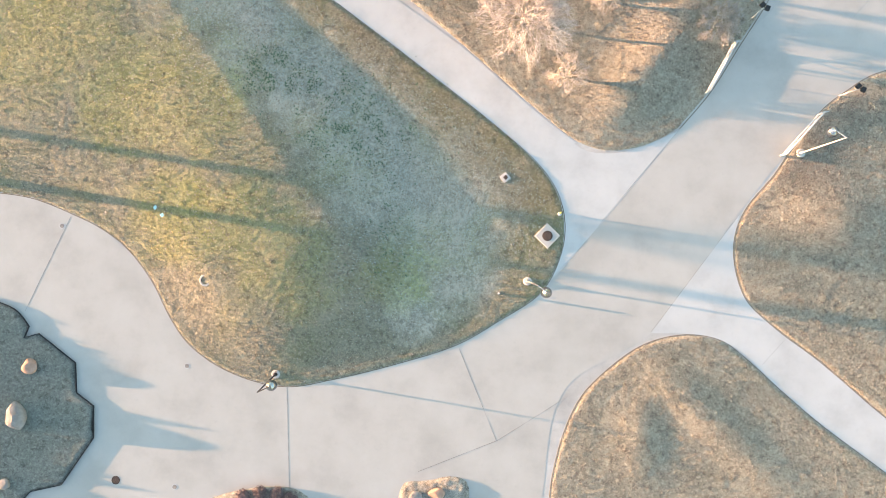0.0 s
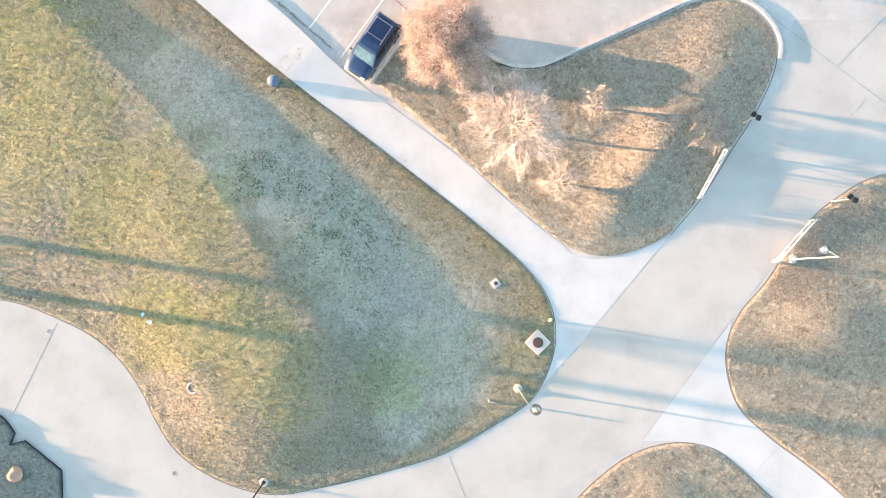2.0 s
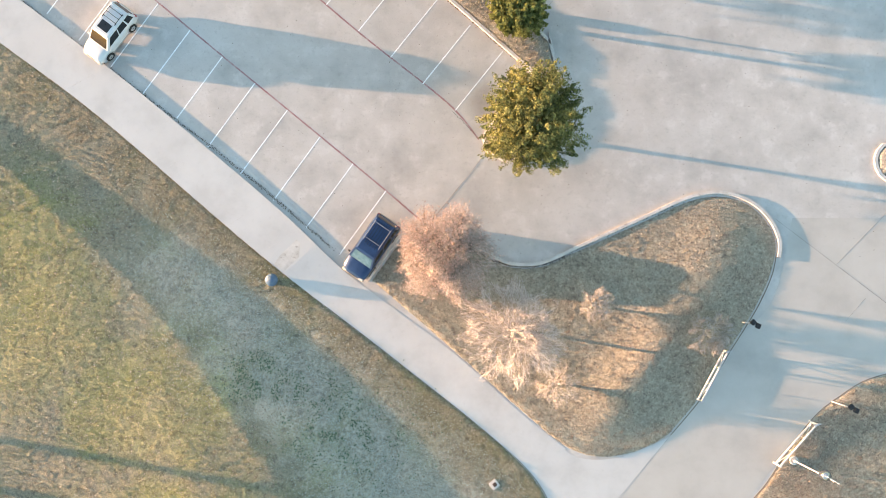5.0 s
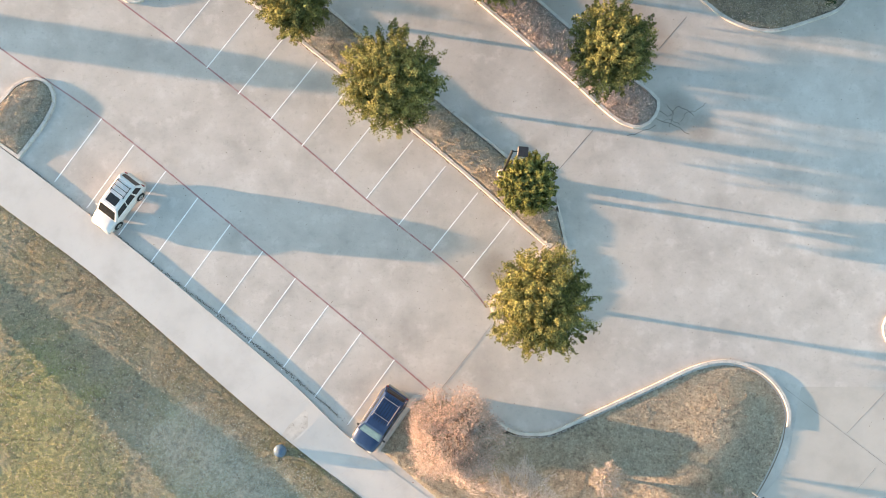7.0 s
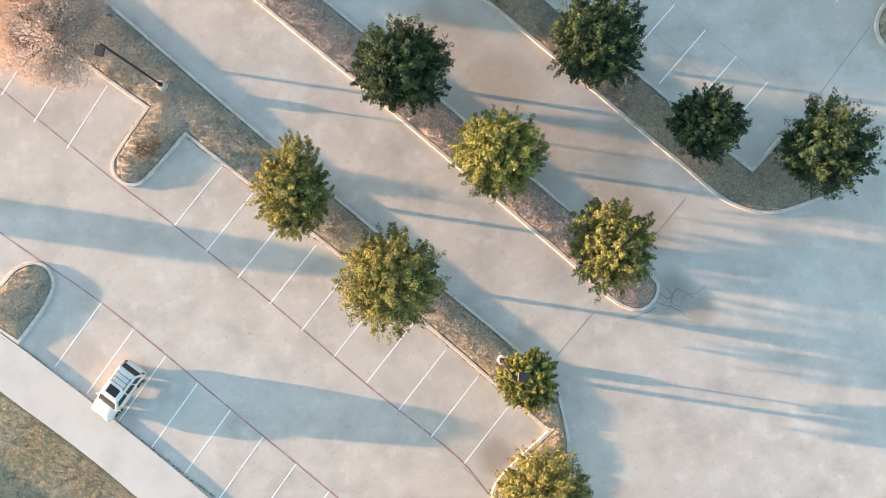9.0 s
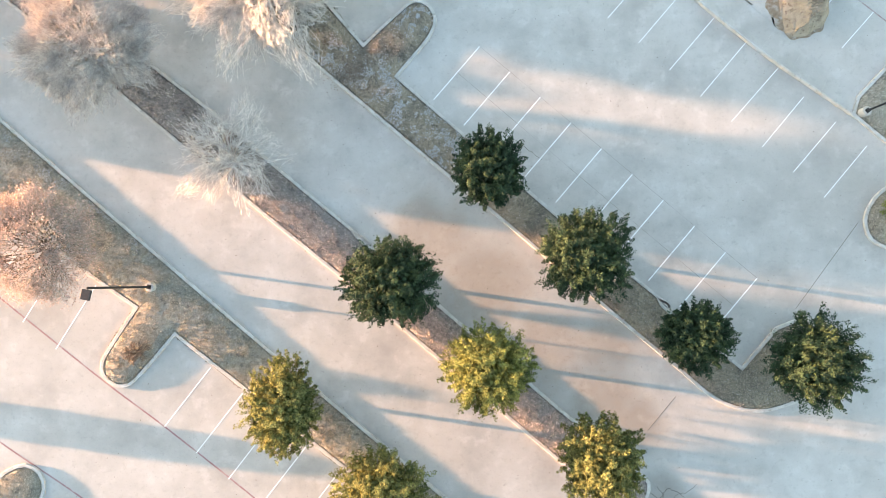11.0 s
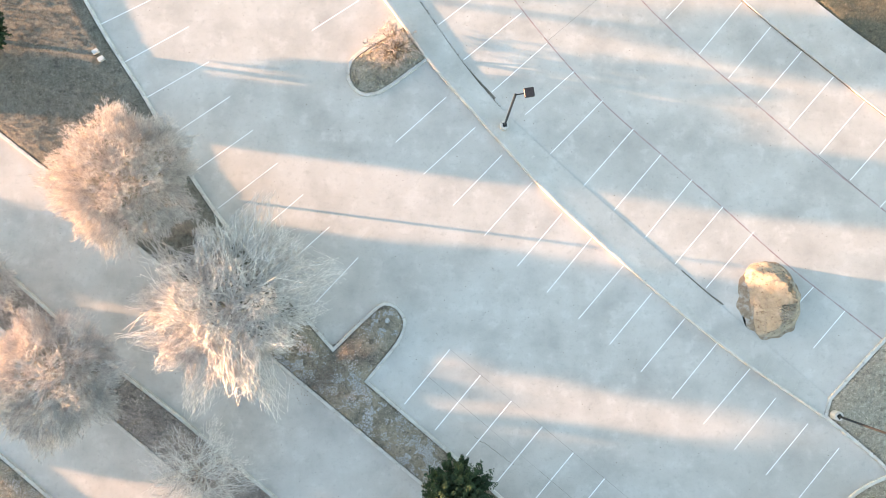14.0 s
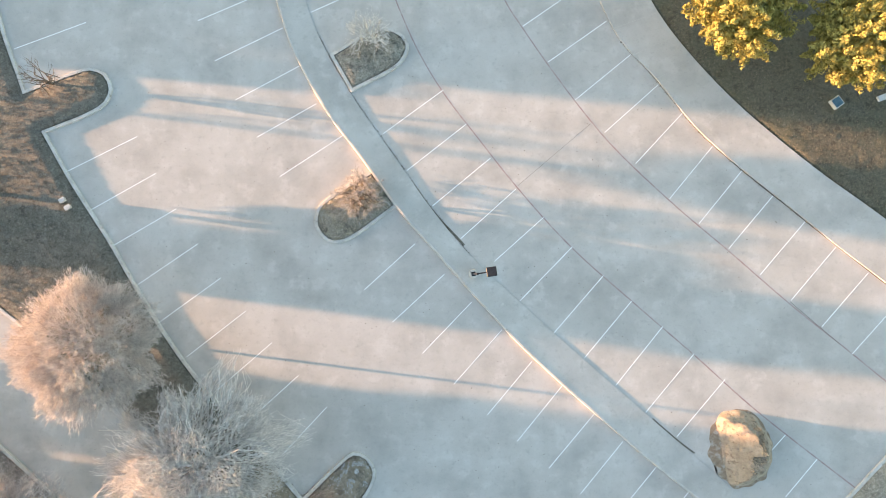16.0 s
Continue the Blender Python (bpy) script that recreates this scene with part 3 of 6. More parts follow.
spur_ring = outline([(-2.72, 15.98), (-0.15, 19.70)], [(-0.15, 19.70), (1.42, 19.88), (3.60, 19.14), (5.19, 18.28), (6.78, 17.41), (9.13, 17.38), (11.86, 18.60), (16.16, 20.63), (19.68, 22.26), (21.63, 22.57), (23.59, 22.02), (24.95, 20.80), (25.61, 19.26), (25.33, 17.32), (24.35, 14.98)] +
                    [(22.37, 11.67), (20.46, 8.50), (18.35, 5.88)], [(18.35, 5.88), (17.39, 5.23), (15.45, 4.41), (13.12, 4.16), (11.17, 4.78), (8.40, 6.86), (3.21, 11.25), (-2.33, 15.80)])
turf("lawn_spur", offset(spur_ring, 0.1, True), spur_relief, DRY_LAWN, "dry straw-coloured lawn between footpath and drive", "lawn", step=0.16, rough=0.0075, edge=0.07)


def east_relief(x, y, far):
    fade = step_up(far, 0, 3.0)
    return fade * (0.30 * hill(x, y, *(29.31, -0.04), 3.2, 2.6) + 0.03)


east_ring = outline([(41.60, 13.79), (34.62, 10.89), (31.51, 9.85), (29.96, 8.83), (28.41, 7.62), (26.11, 4.61), (24.97, 2.82), (23.05, 0.41), (22.30, -1.57), (22.33, -3.53), (23.15, -5.87), (25.14, -7.78), (28.29, -10.06), (32.93, -13.85), (42.00, -20.61)], [(42.00, -20.61), (45.68, -4.19)])
turf("lawn_east", east_ring, east_relief, DRY_LAWN, "dry tan lawn mound beside the gate", "lawn", step=0.16, rough=0.0075, edge=0.05)


def south_relief(x, y, far):
    fade = step_up(far, 0, 3.5)
    return fade * (0.20 * hill(x, y, *(20.56, -14.15), 7, 1.4, -42) + 0.16 * hill(x, y, *(15.90, -15.44), 1.4, 2.6) + 0.03)


south_ring = outline([(9.50, -28.47), (9.80, -19.97), (10.07, -17.93), (10.80, -15.17), (11.93, -12.80), (13.85, -10.79), (15.78, -9.37), (17.73, -8.62), (19.68, -8.42), (21.64, -8.84), (23.22, -9.98), (25.60, -12.07), (28.36, -14.35), (32.99, -17.66), (42.04, -24.29)], [(42.04, -24.29), (42.08, -27.57)])
turf("lawn_south", south_ring, south_relief, DRY_LAWN, "dry tan lawn knoll edged by concrete walks", "lawn", step=0.16, rough=0.0075, edge=0.05)

# rock bed with steel edging
bed_ring = outline([(-41.04, -6.14), (-28.97, -7.25), (-27.56, -7.94), (-26.81, -8.91)], [(-26.81, -8.91), (-27.10, -9.67)], [(-27.10, -9.67), (-26.12, -9.37)], [(-26.12, -9.37), (-23.47, -11.36)], [(-23.47, -11.36), (-23.33, -13.45)], [(-23.33, -13.45), (-22.11, -14.33)], [(-22.11, -14.33), (-22.04, -16.58)],
                   [(-22.04, -16.58), (-24.21, -19.90)], [(-24.21, -19.90), (-26.38, -20.43)], [(-26.38, -20.43), (-30.80, -25.66)], [(-30.80, -25.66), (-40.37, -25.91)])
turf("planting_bed", bed_ring, lambda x, y, far: 0.06 + 0.08 * step_up(far, 0.3, 3), MULCH, "mulched planting bed with steel edging", "planting bed", step=0.22, rough=0.012, edge=0.06)
part("edging", Build().sweep(bed_ring, [(0.0, -0.05), (0.0, 0.17), (0.03, 0.17), (0.03, -0.05)][::-1], closed=True), BLACK_METAL, bpy.data.objects["planting_bed"], "dark steel edging")
for name, ring in (("planting_bed_low", outline([(-14.27, -20.74), (-11.92, -19.98), (-7.97, -19.72), (-6.36, -21.09), (-6.27, -25.00), (-14.15, -25.21)])), ("planting_bed_round", outline([(-0.67, -20.16), (-0.42, -19.21), (1.46, -18.93), (3.03, -18.58), (4.06, -18.94), (4.24, -20.11), (3.11, -22.41), (0.36, -22.48)]))):
    turf(name, ring, lambda x, y, far: 0.08 + 0 * x, BED, "small mulched bed set in the concrete", "planting bed", step=0.2, rough=0.03, edge=0.08)


def soil_edge(ring, lawn, width=0.03):
    part("soil_edge", Build().sweep(ring, [(-width, -0.01), (-width, 0.012), (width, 0.02), (width, -0.01)][::-1], closed=True), SOIL, bpy.data.objects[lawn], "dark bare soil at the lawn's edge")


part("soil_edge", Build().sweep(curve([(25.53, 18.48), (25.33, 17.32), (24.35, 14.98)] + [(22.37, 11.67), (20.46, 8.50), (18.35, 5.88)]), [(-0.03, -0.01), (-0.03, 0.012), (0.03, 0.02), (0.03, -0.01)]), SOIL, bpy.data.objects["lawn_spur"])
for ring, lawn in ((field_ring, "lawn_field"), (east_ring, "lawn_east"), (south_ring, "lawn_south")):
    soil_edge(ring, lawn)


# ---- kerbed islands of the car park ----
def kerb(name, line, closed=True, parent=None, top=KERB_TOP, width=0.25):
    b = Build().sweep(line, [(0.0, -0.1), (0.02, top - 0.02), (0.045, top), (width, top), (width, -0.1)][::-1], closed=closed)
    return structure(name, b, KERB, "pale concrete kerb round a planted island", "kerb")


def island(number, ring, label, mat=None, relief=None, rough=0.0035, edge=0.0):
    kerb("kerb_%d" % number, ring)
    turf("island_%d" % number, offset(ring, 0.24, True), relief or (lambda x, y, far: KERB_TOP + 0.13 * step_up(far, 0, 1.0)), mat or BED, label, "planted island", step=0.18, rough=rough, edge=edge, foot=0.02)


kerb_spur = structure("kerb_spur", Build().sweep(curve([(-2.72, 15.98), (-0.15, 19.70)]) + curve([(-0.15, 19.70), (1.42, 19.88), (3.60, 19.14), (5.19, 18.28), (6.78, 17.41), (9.13, 17.38), (11.86, 18.60), (16.16, 20.63), (19.68, 22.26), (21.63, 22.57), (23.59, 22.02), (24.95, 20.80), (25.61, 19.26), (25.52, 18.29)], 0.4)[1:],
                      [(0.0, -0.1), (0.02, 0.14), (0.045, 0.16), (0.25, 0.16), (0.25, -0.1)]), KERB, "pale concrete kerb along the dry lawn", "kerb")

island(1, outline([(-35.65, 40.78), (-33.13, 39.38)], [(-33.13, 39.38), (-31.10, 39.62), (-30.31, 40.32), (-29.14, 41.61), (-27.73, 42.08), (-26.61, 41.52), (-26.23, 40.30), (-26.78, 38.86), (-28.70, 36.07)], [(-28.70, 36.07), (-35.65, 40.78)]), "grassy end island beside the footpath")
island(2, outline([(-42.36, 70.12), (-24.49, 56.20), (-20.16, 53.17)], [(-20.16, 53.17), (-21.84, 50.57), (-22.50, 49.33), (-22.39, 48.31), (-21.34, 47.50), (-20.32, 47.59), (-19.53, 48.33), (-17.15, 51.14)], [(-17.15, 51.14), (-12.37, 47.50), (-5.99, 42.58), (1.33, 36.85), (8.75, 30.53)],
                  [(8.87, 30.51), (5.46, 27.12), (5.00, 26.12), (5.69, 25.07), (7.48, 24.39), (9.82, 26.41), (10.51, 29.19), (10.17, 31.57), (9.55, 33.87)], [(9.53, 33.38), (6.53, 36.51), (1.69, 40.45), (-6.06, 46.83), (-11.02, 50.86), (-22.78, 60.71), (-35.70, 71.63)]),
       "long dry-grass island with evergreen trees and leaf litter")
island(3, outline([(-40.29, 83.89), (-29.59, 75.14), (-20.75, 67.94), (-12.03, 60.75), (-5.47, 55.49)] , [(-1.68, 52.37), (4.85, 46.93), (10.10, 42.55), (14.10, 39.19), (15.49, 38.93), (16.57, 39.82), (16.77, 41.02), (16.09, 41.73)], [(16.09, 41.73), (10.49, 46.18), (1.96, 53.43), (-4.22, 58.54)],
                  [(-3.03, 57.82), (-9.59, 63.19), (-14.97, 67.71), (-20.81, 72.27), (-28.41, 78.89), (-40.42, 88.77)]), "long narrow island of dry ground cover with evergreen trees", GROUND_COVER)
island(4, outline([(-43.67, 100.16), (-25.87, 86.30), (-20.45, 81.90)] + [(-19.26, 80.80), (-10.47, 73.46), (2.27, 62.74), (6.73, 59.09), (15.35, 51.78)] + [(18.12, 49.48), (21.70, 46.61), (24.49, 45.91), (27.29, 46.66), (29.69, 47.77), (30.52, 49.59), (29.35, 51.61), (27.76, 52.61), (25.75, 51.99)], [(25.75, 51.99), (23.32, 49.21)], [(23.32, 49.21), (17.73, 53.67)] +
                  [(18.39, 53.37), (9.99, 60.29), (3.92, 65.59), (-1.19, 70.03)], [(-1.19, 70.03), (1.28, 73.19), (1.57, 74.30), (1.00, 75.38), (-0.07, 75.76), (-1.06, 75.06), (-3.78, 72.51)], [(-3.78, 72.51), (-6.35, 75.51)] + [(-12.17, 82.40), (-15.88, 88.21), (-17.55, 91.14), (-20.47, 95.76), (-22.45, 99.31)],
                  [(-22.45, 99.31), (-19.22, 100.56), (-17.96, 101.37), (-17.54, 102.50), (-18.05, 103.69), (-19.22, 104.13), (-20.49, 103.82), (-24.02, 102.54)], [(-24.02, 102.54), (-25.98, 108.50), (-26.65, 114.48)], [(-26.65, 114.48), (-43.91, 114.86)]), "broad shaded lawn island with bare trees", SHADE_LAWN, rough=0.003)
island(5, outline([(39.98, 64.24), (34.61, 62.52), (32.85, 61.24), (32.12, 59.63), (32.56, 58.15), (34.46, 57.22), (39.68, 55.01)]), "rounded end island with a yellowing shrub")
island(6, outline([(33.76, 26.51), (32.78, 26.34), (32.19, 25.31), (32.57, 24.06), (33.73, 23.50), (35.29, 24.50), (35.31, 26.07), (33.76, 26.51)]), "small round kerbed island in the drive")
island(7, outline([(31.83, 68.54), (34.87, 71.71), (42.92, 79.76)], [(42.92, 79.76), (48.10, 66.64)], [(48.10, 66.64), (42.18, 58.00), (34.67, 64.42), (31.43, 67.19)], [(31.43, 67.19), (31.83, 68.54)]), "dry grass island at the end of the raised walk")
island(8, outline([(1.60, 96.21), (-1.32, 94.47), (-2.49, 93.46), (-2.71, 92.13), (-1.85, 90.96), (-0.61, 90.86), (3.43, 93.48)], [(3.43, 93.48), (1.60, 96.21)]), "dry grass bay island with a small bare tree")
island(9, outline([(-1.50, 104.76), (1.73, 106.46), (3.40, 106.51), (4.38, 105.44), (3.86, 104.02), (0.09, 101.87)], [(0.09, 101.87), (-1.50, 104.76)]), "mulched bay island with a small bare tree")

# raised walks between the upper bays
walk_edge = curve([(-7.41, 115.78), (-5.35, 108.93), (-4.13, 105.10), (-1.67, 100.44), (0.78, 97.06), (3.22, 93.48), (6.06, 90.13), (9.29, 86.38), (12.50, 82.86)] + [(19.98, 75.98), (25.20, 71.63), (31.39, 67.23)])
structure("kerb_walk", Build().sweep(walk_edge, [(-0.06, -0.1), (-0.05, 0.12), (-0.01, 0.22), (0.05, 0.268), (0.12, 0.272), (0.12, -0.1)][::-1]), KERB, "pale rounded concrete kerb along the raised walk", "kerb")
slabs("footpath_middle", [(-7.41, 115.78), (-5.35, 108.93), (-4.13, 105.10), (-1.67, 100.44), (0.78, 97.06), (3.22, 93.48), (6.06, 90.13), (9.29, 86.38), (12.50, 82.86)] + [(19.98, 75.98), (25.20, 71.63), (31.39, 67.23)],
      [(-5.30, 115.73), (-3.26, 108.89), (-2.36, 106.33), (0.01, 101.87), (3.27, 97.01), (5.70, 93.44), (8.53, 89.89), (12.16, 86.34), (16.18, 82.60)] + [(25.26, 74.42), (31.91, 68.54)], [(0, 0.27), (0.85, 0.27), (1, 0.16)], 24, "raised concrete walk between two rows of bays", "footpath", CONCRETE, far_heights=[(0, 0.05), (0.9, 0.04), (1, 0.03)])
slabs("footpath_north", [(15.65, 115.27), (18.41, 108.44), (19.99, 105.26), (22.40, 102.50), (25.18, 98.90), (27.98, 96.16), (31.97, 92.79), (35.14, 90.07), (38.61, 87.27), (47.67, 79.52)],
      [(19.19, 115.19), (22.14, 108.37), (23.72, 105.82), (26.12, 102.84), (28.51, 100.30), (31.31, 97.76), (34.09, 95.43), (38.78, 91.85), (47.88, 84.37)], [(0, KERB_TOP), (1, KERB_TOP)], 20, "wide raised concrete walk beside a shaded lawn", "footpath", CONCRETE)
north_ring = outline([(19.19, 115.19), (22.14, 108.37), (23.72, 105.82), (26.12, 102.84), (28.51, 100.30), (31.31, 97.76), (34.09, 95.43), (38.78, 91.85), (47.88, 84.37)], [(47.88, 84.37), (67.93, 84.06)], [(67.93, 84.06), (69.60, 114.09)])
turf("lawn_north", north_ring, lambda x, y, far: 0.13 + 0 * x, SHADE_LEAF_SOIL, "dim leaf-strewn lawn under yellow-green trees", "lawn", step=0.25, rough=0.012, edge=0.05)

# ---- painted lines and joints ----
LINES = []


def bay_line(a, b, width=0.068):
    """One painted stripe, worn a little at its ends."""
    LINES.append(seam([a, b], width, "stall_line", WHITE_PAINT, z=0.0048))


def bays(start, step, way, count, skip=()):
    for k in range(count):
        if k not in skip:
            a = (start[0] + k * step[0], start[1] + k * step[1])
            bay_line(a, (a[0] + way[0], a[1] + way[1]), 0.088)


def bay_pairs(inner, outer):
    for a, b in zip(inner, outer):
        bay_line(a, b)


def vec(a, b):
    return (b[0] - a[0], b[1] - a[1])


row_a = [(-22.93, 39.12), (-1.67, 22.38), (-26.12, 34.53)]
bays(row_a[0], tuple(v / 9 for v in vec(row_a[0], row_a[1])), vec(row_a[0], row_a[2]), 10)
row_b = [(-17.84, 44.71), (3.07, 28.15), (-14.52, 49.03)]
bays(row_b[0], tuple(v / 9 for v in vec(row_b[0], row_b[1])), tuple(0.98 * v for v in vec(row_b[0], row_b[2])), 10)
row_c = [(-25.81, 50.20), (-35.61, 57.91), (-23.01, 54.80)]
bays(row_c[0], tuple(v / 4 for v in vec(row_c[0], row_c[1])), vec(row_c[0], row_c[2]), 6)
row_d = [(4.69, 72.27), (24.54, 55.44), (1.35, 68.34)]
bays(row_d[0], tuple(v / 9 for v in vec(row_d[0], row_d[1])), vec(row_d[0], row_d[2]), 10)
bay_pairs([(-1.94, 78.99), (-4.01, 81.26), (-5.93, 83.66), (-7.81, 85.99), (-9.62, 88.44), (-11.31, 90.95), (-12.88, 93.55), (-14.37, 96.20), (-15.75, 98.94), (-19.56, 107.52)], [(-5.21, 75.58), (-7.66, 78.05), (-9.91, 80.32), (-12.17, 82.72), (-14.23, 85.22), (-16.09, 87.80), (-17.88, 90.73), (-19.42, 93.45), (-20.89, 96.48), (-24.91, 105.64)])
bay_pairs([(8.66, 86.39), (10.83, 84.36), (12.96, 82.04), (15.12, 80.28), (17.35, 78.19), (19.37, 76.19), (21.70, 74.32), (24.00, 72.54), (26.32, 70.68), (28.10, 68.55), (30.36, 66.71), (32.54, 64.96)], [(5.03, 82.73), (7.29, 80.50), (9.66, 78.24), (11.78, 76.32), (14.02, 74.36), (16.24, 72.50), (18.46, 70.52), (20.67, 68.58), (22.87, 66.74), (25.06, 64.90), (27.25, 63.07), (29.42, 61.25)])
bay_pairs([(6.74, 88.47), (4.59, 90.69), (-0.57, 98.75), (-2.50, 101.13), (-3.72, 103.96), (-4.95, 106.81), (-7.58, 108.97)], [(2.90, 85.04), (0.87, 87.41), (-5.25, 95.79), (-6.89, 98.74), (-8.46, 101.53), (-9.99, 104.46), (-11.24, 107.48)])
bay_pairs([(-0.75, 108.84), (6.83, 101.96), (8.49, 99.42), (10.22, 96.89), (12.03, 94.58), (14.01, 92.48), (16.06, 90.30), (18.26, 88.17), (20.26, 86.29), (22.46, 84.42), (24.65, 82.40), (26.83, 80.54), (31.04, 76.52), (33.24, 74.76)], [(-2.85, 107.95), (2.38, 98.82), (4.09, 96.08), (5.91, 93.44), (7.93, 91.01), (10.37, 89.32), (12.16, 86.42), (14.57, 84.05), (16.78, 82.27), (18.98, 80.24), (21.08, 78.27), (23.27, 76.50), (28.95, 74.29), (30.90, 72.10)])
bay_pairs([(15.63, 108.50), (18.91, 106.84), (20.63, 104.33), (22.59, 102.07), (24.31, 99.96), (26.67, 97.76), (28.58, 95.74), (30.82, 93.92), (32.96, 91.87), (35.13, 89.99), (37.38, 88.07), (39.54, 86.00)], [(12.76, 106.58), (14.58, 103.90), (16.50, 101.06), (18.59, 98.61), (20.80, 96.29), (23.20, 93.68), (25.28, 91.83), (27.39, 89.99), (29.57, 88.03), (31.75, 86.16), (33.92, 84.25), (36.00, 82.23)])
for pts in ([(-43.36, 54.17), (-30.48, 44.14), (-22.93, 39.12), (-12.56, 31.00), (-1.67, 22.38), (0.90, 20.27)], [(-36.11, 58.66), (-22.03, 47.74), (-17.84, 44.71), (-10.79, 39.29), (-3.81, 33.54), (3.07, 28.15), (4.76, 26.12)]):
    seam(pts, 0.11, "fire_lane_line", RED_PAINT, z=0.0042)
for pts in ([(1.00, 115.59), (3.43, 108.75), (5.04, 104.93), (6.86, 101.75), (9.50, 98.15), (12.12, 94.70), (15.94, 90.30), (20.34, 86.21), (24.72, 82.27), (28.68, 78.57), (33.40, 74.68), (38.02, 71.02)], [(8.97, 115.42), (11.47, 108.59), (12.76, 106.45), (14.57, 103.69), (16.98, 100.30), (19.18, 97.56), (23.39, 93.35), (27.38, 89.79), (31.74, 85.83), (35.69, 82.52), (38.35, 80.25), (43.51, 75.95)]):
    seam(pts, 0.10, "fire_lane_line", FADED_PAINT, z=0.0042)
for pts, width in (([(-24.16, -1.19), (-27.16, -7.81)], 0.04), ([(-8.62, -12.74), (-8.29, -19.65)], 0.04), ([(3.30, -9.67), (6.04, -16.07)], 0.04), ([(6.11, -16.07), (10.76, -13.02)], 0.05), ([(0.66, -18.36), (6.11, -16.07)], 0.05), ([(24.40, -10.34), (25.93, -8.55)], 0.03),
                   ([(8.66, 3.27), (10.40, 5.28)], 0.04), ([(12.88, -0.91), (18.25, 5.75)], 0.03), ([(16.63, -8.29), (22.66, 0.09)], 0.03), ([(25.41, 20.98), (33.16, 15.22)], 0.05), ([(29.72, 17.90), (33.13, 21.52)], 0.04), ([(30.33, 13.99), (31.68, 15.58)], 0.03),
                   ([(1.61, 20.36), (5.10, 24.94)], 0.05), ([(16.65, 44.62), (18.64, 47.01)], 0.05), ([(9.53, 35.76), (12.09, 38.81)], 0.04), ([(31.79, 59.43), (27.22, 53.24)], 0.05), ([(12.12, 94.78), (17.79, 99.46)], 0.022), ([(31.66, 86.08), (35.18, 82.93)], 0.05)):
    seam(pts, 0.7 * width, mat=JOINT if pts[0][1] > 21 else FAINT_JOINT, z=0.0115 if pts[0][1] < 21 else 0.0045)


for pts in ([(4.69, 72.27), (14.6, 63.86), (24.54, 55.44)], [(3.05, 70.35), (12.9, 61.9), (22.8, 53.5)]):
    seam(pts, 0.03, "joint", FAINT_JOINT)
seam([(0.41, 101.02), (1.56, 99.10), (3.82, 95.91), (5.66, 93.37), (8.19, 90.54)], 0.17, "gutter_dirt")
seam([(20.2, 105.2), (22.6, 102.45), (25.35, 98.85), (28.1, 96.1), (32.1, 92.7), (35.3, 90.0), (38.7, 87.2)], 0.16, "gutter_dirt")
seam([(21.54, 77.81), (23.31, 76.23), (24.5, 75.3)], 0.12, "gutter_dirt")
def crack(points, seed, width=0.045):
    """A ragged crack through the points."""
    rng = np.random.default_rng(seed)
    line = np.array(curve(points, 0.13))
    line[1:-1] += rng.normal(0, 0.04, line[1:-1].shape)
    seam([tuple(p) for p in line[::1]], width, "crack", CRACK, z=0.0045)


for k, pts in enumerate(([(16.66, 40.29), (17.46, 39.89), (18.06, 40.51), (19.17, 39.92)], [(16.87, 39.48), (17.86, 39.21), (18.86, 38.58)], [(16.47, 39.19), (15.28, 38.65), (14.48, 38.44)], [(17.26, 40.70), (17.66, 40.10), (17.46, 39.09)], [(18.26, 39.50), (18.65, 40.11), (19.45, 40.33), (20.04, 40.86)], 
                         [(16.07, 40.08), (16.67, 39.60), (17.46, 39.61), (18.26, 39.22)], [(2.87, 28.07), (3.88, 27.09), (4.76, 26.12)], [(-21.13, -9.65), (-20.71, -10.23)], [(6.37, 65.99), (7.79, 64.96), (9.21, 63.94)], [(29.53, 16.92), (30.90, 15.76)])):
    crack(pts, 500 + k, 0.035 if k < 4 else 0.025)
for k in range(6):
    ends = [(29.24, 16.72), (31.48, 15.07)]
    seam([(x + 0.14 * k, y + 0.13 * k) for x, y in ends], 0.03, "ramp_groove")


# ---- trees ----
def mesh_from(name, verts, faces, mat, smooth=False):
    me = bpy.data.meshes.new(name)
    me.from_pydata(verts.tolist() if hasattr(verts, "tolist") else verts, [], faces.tolist() if hasattr(faces, "tolist") else faces)
    me.materials.append(mat)
    if smooth:
        me.polygons.foreach_set("use_smooth", [True] * len(me.polygons))
    return me


def leaves(rng, points, outward, size, mat, name="crown"):
    """A small folded leaf at each point, turned at random but leaning outwards."""
    n = len(points)
    up = outward + rng.normal(0, 0.7, (n, 3))
    up /= np.linalg.norm(up, axis=1)[:, None]
    side = np.cross(up, rng.normal(0, 1, (n, 3)))
    side /= np.linalg.norm(side, axis=1)[:, None]
    along = np.cross(up, side)
    s = size * rng.uniform(0.6, 1.4, n)[:, None]
    a, b = points - along * s * 0.6, points + along * s * 0.6
    c, d = points + side * s * 0.36 + up * s * 0.12, points - side * s * 0.36 + up * s * 0.12
    verts = np.stack([a, c, b, d], 1).reshape(-1, 3)
    i = np.arange(n) * 4
    faces = np.concatenate([np.stack([i, i + 1, i + 2], 1), np.stack([i, i + 2, i + 3], 1)])
    return mesh_from(name, verts, faces, mat)


